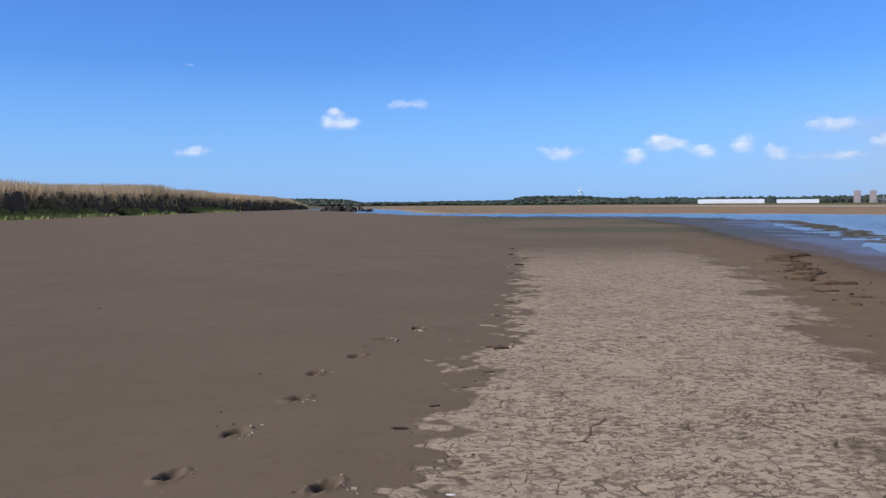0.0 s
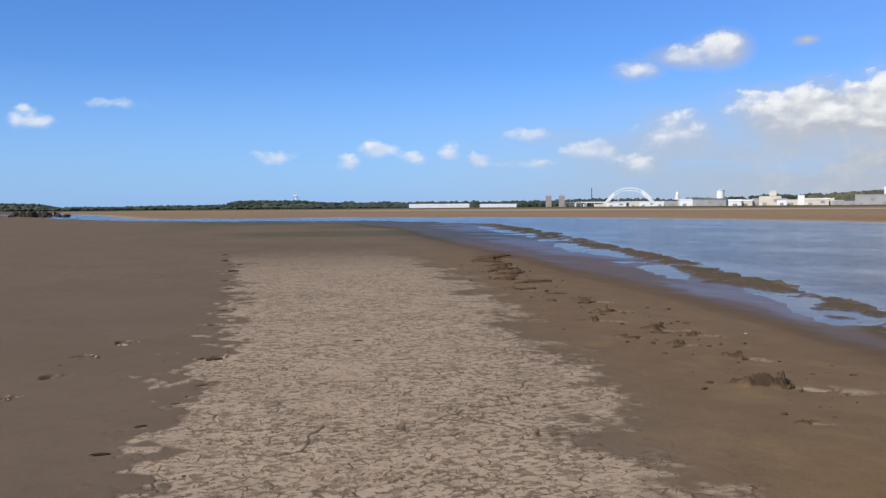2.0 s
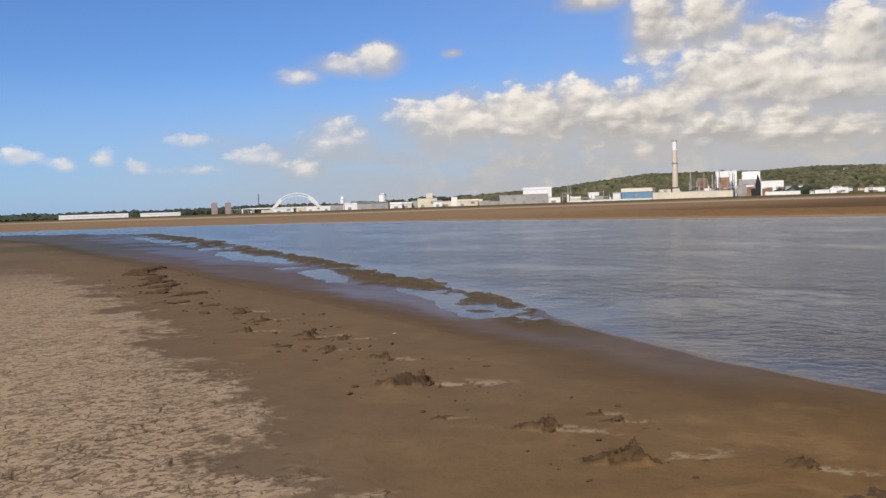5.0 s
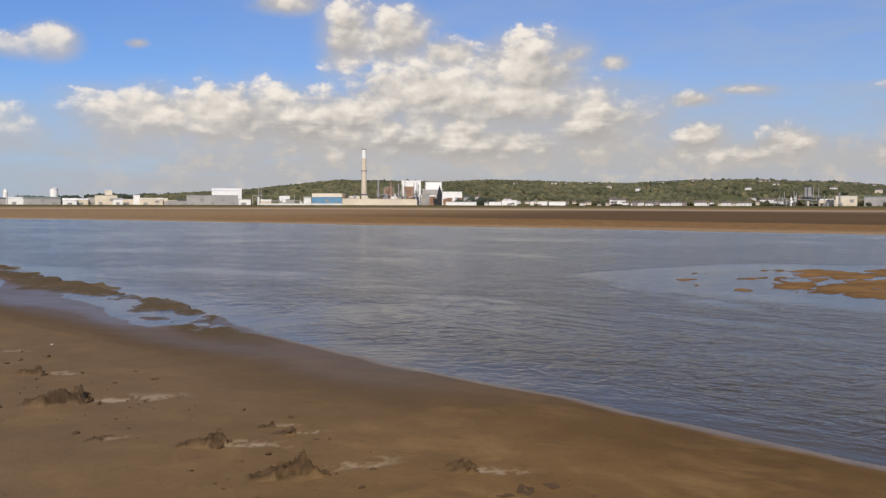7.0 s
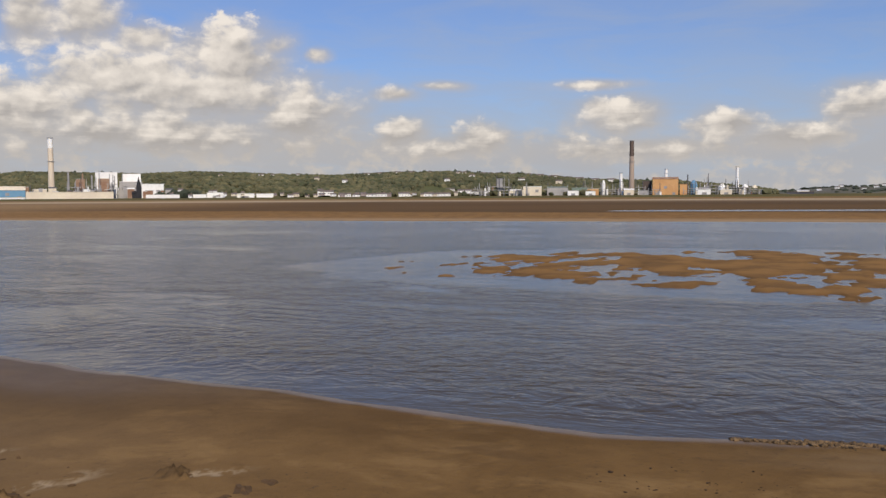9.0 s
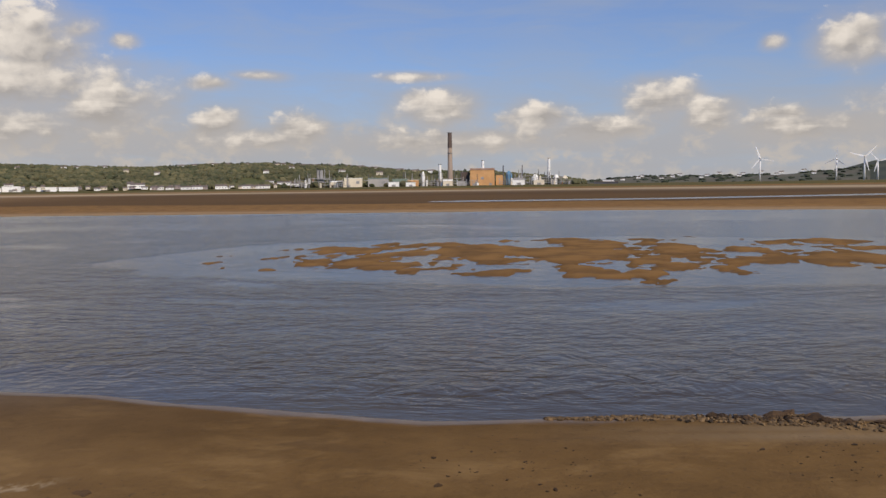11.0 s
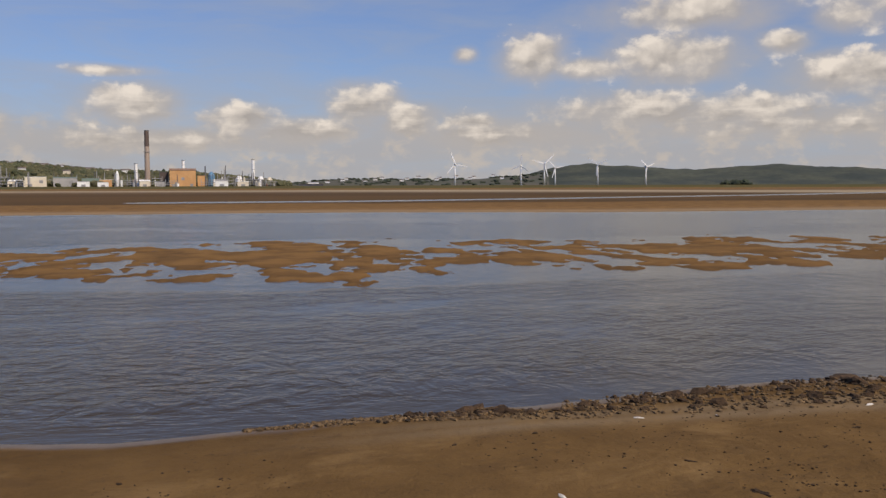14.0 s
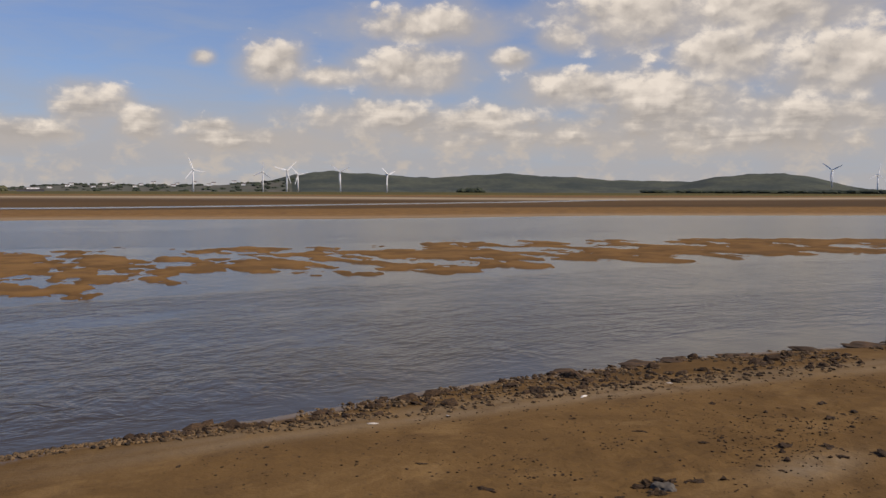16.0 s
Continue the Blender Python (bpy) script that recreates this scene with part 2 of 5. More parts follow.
def ground_material():
    m = bpy.data.materials.new("estuary_mud")
    m.use_nodes = True
    g = Graph(m.node_tree)
    b = m.node_tree.nodes["Principled BSDF"]
    p = m.node_tree.nodes.new("ShaderNodeTexCoord").outputs["Object"]
    wide = g.noise(p, .35, 5)
    mid = g.noise(p, 2.2, 5, .6)
    fine = g.noise(p, 28.0, 5, .65)
    grit = g.noise(p, 140.0, 3, .6)
    streak = g.noise(g.stretch(p, (.02, .006, 1)), 1.0, 5, .6)
    mud = g.mix(g.ramp(wide, .35, .65), MUD_A, MUD_B)
    mud = g.mix(g.ramp(mid, .4, .75, 0, .35), mud, MUD_C)
    sand = g.mix(g.ramp(mid, .3, .7), SAND_A, SAND_B)
    c = g.mix(g.attr("sandy"), mud, sand)
    flat = g.mix(g.ramp(streak, .38, .62), FLAT_A, FLAT_B)
    flat = g.mix(g.ramp(g.noise(p, .9, 5, .6), .40, .62, 0, .6), flat, BROWN_A)
    c = g.mix(g.attr("flats"), c, flat)
    c = g.mix(g.attr("brown"), c, g.mix(g.ramp(streak, .35, .65), BROWN_A, BROWN_B))
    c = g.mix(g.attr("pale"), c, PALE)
    c = g.mix(g.attr("marsh"), c, g.mix(g.ramp(g.noise(p, .02, 5), .4, .6), MARSH_A, MARSH_B))
    crust = g.mix(g.ramp(mid, .35, .7), CRUST_A, CRUST_B)
    crust = g.mix(g.ramp(fine, .45, .8, 0, .5), crust, CRUST_C)
    crust = g.mix(g.ramp(wide, .45, .7, 0, .35), crust, CRUST_C)
    flaked = g.math("ADD", g.attr("crust"), g.math("ADD", g.math("MULTIPLY_ADD", mid, .9, -.45), g.math("MULTIPLY_ADD", g.noise(p, 11.0, 5, .68), 1.2, -.60)))
    flaked = g.math("MULTIPLY", g.ramp(flaked, .08, .82), g.ramp(g.attr("crust"), .0, .3))
    c = g.mix(g.math("MULTIPLY", flaked, g.ramp(g.attr("crust"), 0, .95, .2, 1)), c, crust)
    # broken, curling joints of the dried crust
    q = m.node_tree.nodes.new("ShaderNodeTexNoise")
    g.put(q.inputs["Vector"], p)
    q.inputs["Scale"].default_value, q.inputs["Detail"].default_value = 6.0, 4
    bent = g.vec("ADD", p, g.stretch(g.vec("SUBTRACT", q.outputs["Color"], (.5, .5, .5)), (.16, .16, 0)))
    parts = g.ramp(g.noise(p, 8.0, 4, .6), .49, .57)
    small = g.math("MULTIPLY", g.ramp(g.joints(bent, 10.0), .075, .03), parts)
    large = g.math("MULTIPLY", g.ramp(g.joints(bent, 2.2), .028, .010), g.ramp(g.noise(p, 2.3, 4, .6), .53, .60))
    worn = g.ramp(g.noise(p, .9, 4, .6), .34, .56, .35, 1)
    pits = g.math("MULTIPLY", g.ramp(g.noise(g.stretch(p, (1, 1.25, 1)), 13.0, 5, .66), .530, .585), worn)
    chips = g.math("MULTIPLY", g.ramp(g.noise(g.stretch(p, (1, .8, 1)), 6.5, 6, .72), .55, .60), g.ramp(worn, .2, .9, .6, 1))
    split = g.math("MAXIMUM", g.math("MAXIMUM", small, large), g.math("MAXIMUM", g.math("MULTIPLY", pits, .8), g.math("MULTIPLY", chips, .62)))
    split = g.math("MULTIPLY", split, g.ramp(g.attr("crust"), .12, .5))
    c = g.mix(g.math("MULTIPLY", split, .86), c, JOINT)
    # dark joints and churned mud, plus the shade painted into the footprints
    c = g.mix(g.attr("crack_and_shade"), c, CRACK)
    c = g.mix(g.attr("algae"), c, ALGAE)
    c = g.mix(g.ramp(grit, .35, .8, 0, .3), c, g.mix(1.0, c, (.55, .52, .5), "MULTIPLY"))
    specks = g.ramp(g.noise(p, 21.0, 4, .7), .60, .70, 0, .75)
    patches = g.ramp(g.noise(p, 1.3, 4, .6), .36, .54)
    c = g.mix(g.math("MULTIPLY", g.attr("sandy"), g.math("MULTIPLY", specks, patches)), c, CRACK)
    ochre = g.ramp(g.noise(g.stretch(p, (1.0, .7, 1)), 1.5, 6, .68, .4), .50, .68, 0, .62)
    c = g.mix(g.math("MULTIPLY", g.attr("sandy"), ochre), c, OCHRE)
    umber = g.ramp(g.noise(g.stretch(p, (.8, .55, 1)), 2.6, 6, .66, .5), .54, .70, 0, .55)
    c = g.mix(g.math("MULTIPLY", g.attr("sandy"), umber), c, BROWN_A)
    wet = g.attr("wet")
    c = g.mix(g.attr("damp"), c, g.mix(1.0, c, (.66, .64, .62), "MULTIPLY"))
    c = g.mix(g.ramp(g.noise(p, 7.0, 5, .65), .52, .72, 0, .28), c, g.mix(1.0, c, (.6, .56, .52), "MULTIPLY"))
    g.put(b.inputs["Base Color"], c)
    g.put(b.inputs["Roughness"], g.math("ADD", g.ramp(wet, 0, 1, .9, .36), g.math("MULTIPLY_ADD", mid, .16, -.08)))
    g.put(b.inputs["Specular IOR Level"], g.ramp(wet, 0, 1, .05, .40))
    h = g.math("ADD", g.math("MULTIPLY", fine, g.math("MULTIPLY_ADD", g.attr("crust"), .5, .16)), g.math("MULTIPLY", grit, .08))
    h = g.math("ADD", h, g.math("MULTIPLY", mid, g.math("MULTIPLY_ADD", g.attr("sandy"), .7, .10)))
    dimple = g.noise(p, 9.0, 5, .7)
    h = g.math("ADD", h, g.math("MULTIPLY", dimple, g.math("MULTIPLY", g.attr("sandy"), 1.1)))
    h = g.math("MULTIPLY_ADD", split, -.7, h)
    g.put(b.inputs["Normal"], g.bump(h, g.ramp(wet, 0, 1, .7, .12), .022))
    return m


JOINT = (.098, .066, .038)
OCHRE = (.275, .172, .076)
MUD_A, MUD_B, MUD_C = (.151, .106, .067), (.137, .096, .060), (.119, .084, .053)
SAND_A, SAND_B = (.198, .117, .047), (.156, .092, .038)
FLAT_A, FLAT_B = (.30, .168, .064), (.235, .130, .051)
BROWN_A, BROWN_B = (.120, .072, .034), (.090, .056, .029)
PALE = (.40, .32, .22)
MARSH_A, MARSH_B = (.120, .096, .038), (.095, .088, .032)
CRUST_A, CRUST_B, CRUST_C = (.415, .305, .198), (.36, .264, .170), (.275, .200, .128)
CRACK = (.060, .044, .031)
ALGAE = (.095, .088, .048)

mat_ground = ground_material()


def WN_split(m, p):
    """The y coordinate of a place."""
    q = m.node_tree.nodes.new("ShaderNodeSeparateXYZ")
    m.node_tree.links.new(p, q.inputs[0])
    return q.outputs[1]


def water_material():
    m = bpy.data.materials.new("river_water")
    m.use_nodes = True
    g = Graph(m.node_tree)
    b = m.node_tree.nodes["Principled BSDF"]
    p = m.node_tree.nodes.new("ShaderNodeTexCoord").outputs["Object"]
    murk = g.noise(g.stretch(p, (.05, .03, 1)), 1.0, 3)
    g.put(b.inputs["Base Color"], g.mix(g.ramp(murk, .35, .65), (.046, .034, .021), (.033, .025, .016)))
    b.inputs["Roughness"].default_value = .17
    b.inputs["IOR"].default_value = 1.33
    b.inputs["Specular IOR Level"].default_value = .42
    ripples = g.noise(g.stretch(p, (7.0, 7.6, 1)), 1.0, 3, .55, .5)
    chop = g.noise(g.stretch(p, (2.5, 2.9, 1)), 1.0, 4, .55, .8)
    swell = g.noise(g.stretch(p, (.5, .8, 1)), 1.0, 3, .5)
    gust = g.ramp(g.noise(g.stretch(p, (.17, .09, 1)), 1.0, 7, .76, .5), .40, .62, .16, 1.2)
    calm = g.ramp(g.attr("depth"), 0, 1, .2, 1)
    h = g.math("ADD", g.math("MULTIPLY", ripples, .20), g.math("MULTIPLY", chop, 1.2))
    lee = WN_split(m, p)
    h = g.math("ADD", g.math("MULTIPLY", h, g.math("MULTIPLY", g.math("MULTIPLY", gust, g.ramp(lee, -16, 6, .4, 1)), calm)), g.math("MULTIPLY", swell, .25))
    g.put(b.inputs["Normal"], g.bump(h, 1.0, .052))
    return m


mat_water = water_material()
mat_reed = foliage("dry_reed", (.68, .52, .32), (.56, .42, .25), .06, .45)
mat_bank = material("marsh_bank_peat", (.105, .080, .052), .95, (.050, .042, .030), .6, bump=.2, bump_scale=2.0)
# peat coloured darker to stand for the shaded gaps between marsh blocks
mat_shaded_peat = material("shade_dark_peat", (.050, .040, .027), .95, (.032, .027, .020), .8, bump=.2, bump_scale=2.0)
mat_tussock = foliage("bank_tussock", (.20, .165, .085), (.055, .056, .03), .4)
mat_grass = foliage("bank_grass", (.24, .29, .08), (.33, .31, .12), .3)
# far greens muted so that distance haze is already in the colour
mat_wood = foliage("hazed_far_woodland", (.064, .075, .040), (.155, .137, .072), .012)
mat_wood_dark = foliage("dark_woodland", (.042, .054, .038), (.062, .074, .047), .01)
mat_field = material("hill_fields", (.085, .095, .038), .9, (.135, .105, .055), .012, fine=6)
# blue-grey haze painted into the slope's own green
mat_moor = material("hazed_hill_slope", (.044, .056, .050), .9, (.090, .098, .070), .006, fine=9)
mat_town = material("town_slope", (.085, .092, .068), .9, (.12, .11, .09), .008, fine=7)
mat_white = material("white_cladding", (.86, .85, .82), .5, (.80, .79, .77), .05)
mat_cream = material("cream_cladding", (.74, .66, .52), .6, (.66, .57, .45), .05)
mat_grey = material("grey_cladding", (.40, .38, .36), .6, (.33, .32, .31), .05)
mat_steel = material("weathered_steel", (.36, .35, .35), .6, (.27, .26, .25), .08, metal=.1)
mat_slate = material("blackened_stone", (.035, .035, .04), .85, (.025, .025, .028), .2)
mat_flats = material("reddish_grey_render", (.36, .29, .27), .7, (.30, .25, .24), .1)
mat_stackbrown = material("brown_chimney_brick", (.40, .31, .25), .85, (.33, .26, .21), .05, stretch=(1, 1, .15))
mat_dark = material("dark_roofing", (.10, .10, .11), .7, (.07, .07, .08), .08)
mat_blue = material("blue_cladding", (.12, .27, .42), .5, (.15, .31, .45), .06)
mat_brick = material("orange_brickwork", (.62, .35, .16), .8, (.54, .29, .13), .08)
mat_rust = material("brown_pipework", (.26, .14, .09), .7, (.34, .24, .17), .12)
mat_conc = material("chimney_concrete", (.68, .58, .46), .8, (.60, .50, .39), .05, stretch=(1, 1, .15))
mat_soot = material("dark_chimney_brick", (.13, .095, .08), .85, (.09, .07, .062), .05, stretch=(1, 1, .15))
mat_turbine = material("turbine_white_paint", (.82, .82, .82), .35, (.76, .76, .77), .1)
mat_arch = material("pale_green_steel", (.74, .78, .75), .45, (.68, .72, .70), .1)
mat_roof = material("slate_roof", (.16, .13, .12), .7, (.11, .10, .10), .2)
mat_green = material("green_sheet_roof", (.20, .26, .22), .6, (.16, .21, .18), .06)
# same painted haze as the slopes, to blend with them
mat_ridge = foliage("hazed_ridge_woodland", (.048, .058, .046), (.060, .070, .054), .01)
mat_pale = material("dried_mud_crumb", (.36, .27, .18), .9, (.28, .21, .14), 20.0)
mat_clod = material("mud_clod", (.100, .058, .028), .95, (.070, .042, .021), 9.0, bump=.02, bump_scale=30.0)
mat_stone = material("shore_stone", (.125, .073, .038), .85, (.036, .025, .017), 6.0, bump=.015, bump_scale=35.0, vary=.9)
mat_gravel = foliage("shore_gravel", (.23, .148, .075), (.020, .015, .011), 8.0)
mat_weed = material("dark_tide_wrack", (.050, .029, .015), .9, (.032, .020, .011), 12.0, bump=.01, bump_scale=60.0)
mat_shell = material("bleached_fragment", (.75, .70, .62), .5, (.60, .55, .48), 20.0)
mat_timber = material("wet_dark_timber", (.05, .04, .03), .8, (.03, .026, .02), 2.0, bump=.03, bump_scale=8.0)


# ------------------------------------------------------------------ mesh helpers
def mesh_from(name, verts, faces, mat, smooth=False):
    me = bpy.data.meshes.new(name)
    me.from_pydata([tuple(v) for v in verts], [], faces)
    me.materials.append(mat)
    if smooth:
        me.polygons.foreach_set("use_smooth", [True] * len(me.polygons))
    me.update()
    return me


def grid_mesh(name, P, mat, wrap=False, smooth=True):
    """A mesh over a rows x columns x 3 array of points."""
    r, c = P.shape[:2]
    idx = np.arange(r * c).reshape(r, c)
    if wrap:
        idx = np.concatenate([idx, idx[:, :1]], 1)
    q = np.stack([idx[:-1, :-1], idx[:-1, 1:], idx[1:, 1:], idx[1:, :-1]], -1).reshape(-1, 4)
    me = bpy.data.meshes.new(name)
    me.vertices.add(r * c)
    me.vertices.foreach_set("co", P.reshape(-1).astype(np.float32))
    me.loops.add(q.size)
    me.loops.foreach_set("vertex_index", q.reshape(-1).astype(np.int32))
    me.polygons.add(len(q))
    me.polygons.foreach_set("loop_start", np.arange(0, q.size, 4, dtype=np.int32))
    me.polygons.foreach_set("use_smooth", np.full(len(q), smooth))
    me.materials.append(mat)
    me.update(calc_edges=True)
    me.validate()
    return me


def soup_mesh(name, V, F, mat, smooth=False):
    """A mesh of many triangles from arrays."""
    me = bpy.data.meshes.new(name)
    me.vertices.add(len(V))
    me.vertices.foreach_set("co", np.asarray(V, np.float32).reshape(-1))
    F = np.asarray(F, np.int32)
    me.loops.add(F.size)
    me.loops.foreach_set("vertex_index", F.reshape(-1))
    me.polygons.add(len(F))
    me.polygons.foreach_set("loop_start", np.arange(0, F.size, F.shape[1], dtype=np.int32))
    me.polygons.foreach_set("use_smooth", np.full(len(F), smooth))
    me.materials.append(mat)
    me.update(calc_edges=True)
    return me


def part(name, bm, mat, parent, label="", smooth=False):
    me = bpy.data.meshes.new(name)
    bm.to_mesh(me)
    bm.free()
    me.materials.append(mat)
    if smooth:
        me.polygons.foreach_set("use_smooth", [True] * len(me.polygons))
    ob = new(name, me)
    ob.parent = parent
    if label:
        tagged(ob, label)
    return ob


def thing(name, at, turn, label, category, group=""):
    ob = new(name)
    ob.matrix_world = Matrix.Translation(at) @ pose(0, 0, 0, 0, 0, turn)
    return tagged(ob, label, category, group)


def box(w, d, h, x=0.0, y=0.0, z=0.0, bm=None):
    bm = bm or bmesh.new()
    bmesh.ops.create_cube(bm, size=1, matrix=Matrix.Translation((x, y, z + h / 2)) @ Matrix.Diagonal((w, d, h, 1)))
    return bm


def tube(r0, r1, h, z=0.0, x=0.0, y=0.0, seg=20, bm=None):
    bm = bm or bmesh.new()
    bmesh.ops.create_cone(bm, cap_ends=True, segments=seg, radius1=r0, radius2=r1, depth=h, matrix=Matrix.Translation((x, y, z + h / 2)))
    return bm


def gable(w, d, h, z, over=.6):
    """A pitched roof whose ridge runs along x."""
    bm = bmesh.new()
    x, y = w / 2 + over, d / 2 + over
    v = [bm.verts.new(c) for c in ((-x, -y, z), (x, -y, z), (x, y, z), (-x, y, z), (-x, 0, z + h), (x, 0, z + h))]
    for f in ((0, 1, 5, 4), (2, 3, 4, 5), (0, 4, 3), (1, 2, 5), (3, 2, 1, 0)):
        bm.faces.new([v[i] for i in f])
    return bm


# ------------------------------------------------------------------ numbers for uneven ground
def hash01(ix, iy, seed):
    n = (ix.astype(np.int64) * 374761393 + iy.astype(np.int64) * 668265263 + seed * 1442695041) & 0xFFFFFFFF
    n = ((n ^ (n >> 13)) * 1274126177) & 0xFFFFFFFF
    n = ((n ^ (n >> 15)) * 2246822519) & 0xFFFFFFFF
    return ((n ^ (n >> 16)) & 0xFFFFFF) / float(0xFFFFFF)


def lattice(x, y, seed):
    ix, iy = np.floor(x), np.floor(y)
    u, v = x - ix, y - iy
    u, v = u * u * (3 - 2 * u), v * v * (3 - 2 * v)
    a, b = hash01(ix, iy, seed), hash01(ix + 1, iy, seed)
    c, d = hash01(ix, iy + 1, seed), hash01(ix + 1, iy + 1, seed)
    return (a + (b - a) * u) * (1 - v) + (c + (d - c) * u) * v - .5


def fbm(x, y, size, seed=1, octaves=4, gain=.5):
    """Uneven height between about -0.5 and 0.5, largest lumps of that size in metres."""
    total, amp, s = 0.0, 1.0, 1.0 / size
    for k in range(octaves):
        total = total + amp * lattice(x * s + 17.3 * k, y * s - 9.1 * k, seed + k)
        amp, s = amp * gain, s * 2.03
    return total


def plates(x, y, size, seed):
    """Distance from the joints between irregular plates, in units of their size, and a number for each plate."""
    x, y = x / size, y / size
    ix, iy = np.floor(x), np.floor(y)
    f1, f2, own = np.full(x.shape, 9.0), np.full(x.shape, 9.0), np.zeros(x.shape)
    for i in (-1, 0, 1):
        for j in (-1, 0, 1):
            cx, cy = ix + i, iy + j
            d = np.hypot(cx + hash01(cx, cy, seed) - x, cy + hash01(cx, cy, seed + 7) - y)
            near = d < f1
            f2 = np.where(near, f1, np.minimum(f2, d))
            own = np.where(near, hash01(cx, cy, seed + 13), own)
            f1 = np.where(near, d, f1)
    return f2 - f1, own


def step(v, lo, hi):
    t = np.clip((v - lo) / (hi - lo), 0, 1)
    return t * t * (3 - 2 * t)


def to_line(x, y, line):
    """Distance to a line of points."""
    best = np.full(x.shape, 1e9)
    for (ax, ay), (bx, by) in zip(line[:-1], line[1:]):
        dx, dy = bx - ax, by - ay
        t = np.clip(((x - ax) * dx + (y - ay) * dy) / (dx * dx + dy * dy), 0, 1)
        best = np.minimum(best, np.hypot(x - ax - t * dx, y - ay - t * dy))
    return best


def inside(x, y, ring):
    """True within a closed outline."""
    hit = np.zeros(x.shape, bool)
    for (ax, ay), (bx, by) in zip(ring, ring[1:] + ring[:1]):
        if ay == by:
            continue
        cross = (ay > y) != (by > y)
        hit ^= cross & (x < (bx - ax) * (y - ay) / (by - ay) + ax)
    return hit


# ------------------------------------------------------------------ the estuary floor
WATER = -.12
NEAR_SHORE = [(-160, -420), (-60, -200), (-20, -90), (-3, -45), (3, -25), (5.2, -14), (6.1, -10), (6.8, -7.4), (7.05, -5), (7.05, -2.6), (7.02, .4),
              (7.55, 1.9), (8.0, 3.2), (8.45, 5.1), (8.95, 6.4), (9.5, 8.3), (10.6, 10.2), (11.5, 12.2), (12.4, 15), (14.0, 18.8), (15.8, 24), (18.8, 33),
              (24.7, 50), (33, 82), (31, 100), (22, 112), (8, 118), (-6, 150), (-19, 205), (-35, 290), (-62, 420)]
FAR_SHORE = [(-70, -420), (-12, -200), (20, -115), (37, -71), (48, -50), (50.5, -28), (57, -12), (59, 8), (61.5, 28), (62, 48), (65, 80),
             (63, 108), (52, 132), (32, 150), (10, 158), (-2, 168), (-6, 200), (-14, 290), (-36, 420)]
BAR = [(22, 6.6), (26.5, 4.5), (28.3, -1), (27.3, -6), (25.4, -12), (24.8, -19), (22.8, -27), (18, -33), (11, -40), (7.5, -41), (12.5, -29), (15.2, -23),
       (16.8, -16), (16.8, -11), (17.2, -6), (17.3, -2), (18.8, 2), (20, 5)]
TRICKLE = [(96.5, -2), (96, -24), (101, -43), (109, -65), (122, -103), (150, -160)]
CRUST_EDGE = [(-.5, 2.5), (-.24, 4.6), (-.06, 6.1), (.2, 7.4), (.85, 13), (2.0, 23), (3.4, 40), (5.5, 60), (9, 60), (9.2, 34), (7.4, 21), (5.4, 13), (4.35, 8.8),
              (3.75, 6.4), (3.1, 4.6), (2.5, 2.5)]
PROUD = [(4.3, 2.6), (4.7, 3.8), (4.95, 4.7), (5.35, 6.5), (5.8, 7.9), (6.1, 9.4), (6.7, 12.5), (7.4, 17), (9.6, 24), (10.6, 26.5)]
WET_LINE = [(2, -45), (4.4, -14), (5.1, -8.2), (5.9, -5), (6.35, -2.4), (6.4, 0), (6.5, 1.8), (6.7, 3.4), (7.0, 6), (7.6, 9.2), (8.6, 14), (9.4, 18.6), (10.8, 25),
            (12.0, 33), (14, 45), (18, 65), (20, 90), (5, 110)]
POOLS = [(12.2, 25.5, .7, 3.2), (12.8, 20.5, .4, 1.8), (16.0, 28.5, .6, 3.0), (11.6, 14.6, .35, 1.9), (10.35, 11.0, .3, .9)]
STRIDE = [(-1.6, 5.1), (-1.45, 6.1), (-1.2, 7.2), (-1.2, 8.3), (-.9, 9.2), (-.7, 10.3), (-.3, 11.2), (-.66, 4.9), (.68, 9.7), (1.3, 14.2), (1.95, 22.9), (2.2, 26), (3.1, 36.3)]
MOUNDS = [(5.30, 6.40, .42), (4.87, 4.47, .27), (4.72, 3.60, .33), (5.83, 7.76, .22), (6.35, 9.31, .22), (6.19, 9.84, .28), (5.47, 9.45, .16), (6.61, 11.9, .24), (6.93, 13.2, .32), (5.78, 8.72, .2), (5.87, 10.9, .26), (6.72, 15.7, .3), (5.43, 4.50, .11), (5.36, 4.25, .14), (5.24, 2.72, .2), (4.53, 5.26, .1)]
HERE = (.3, -.2)


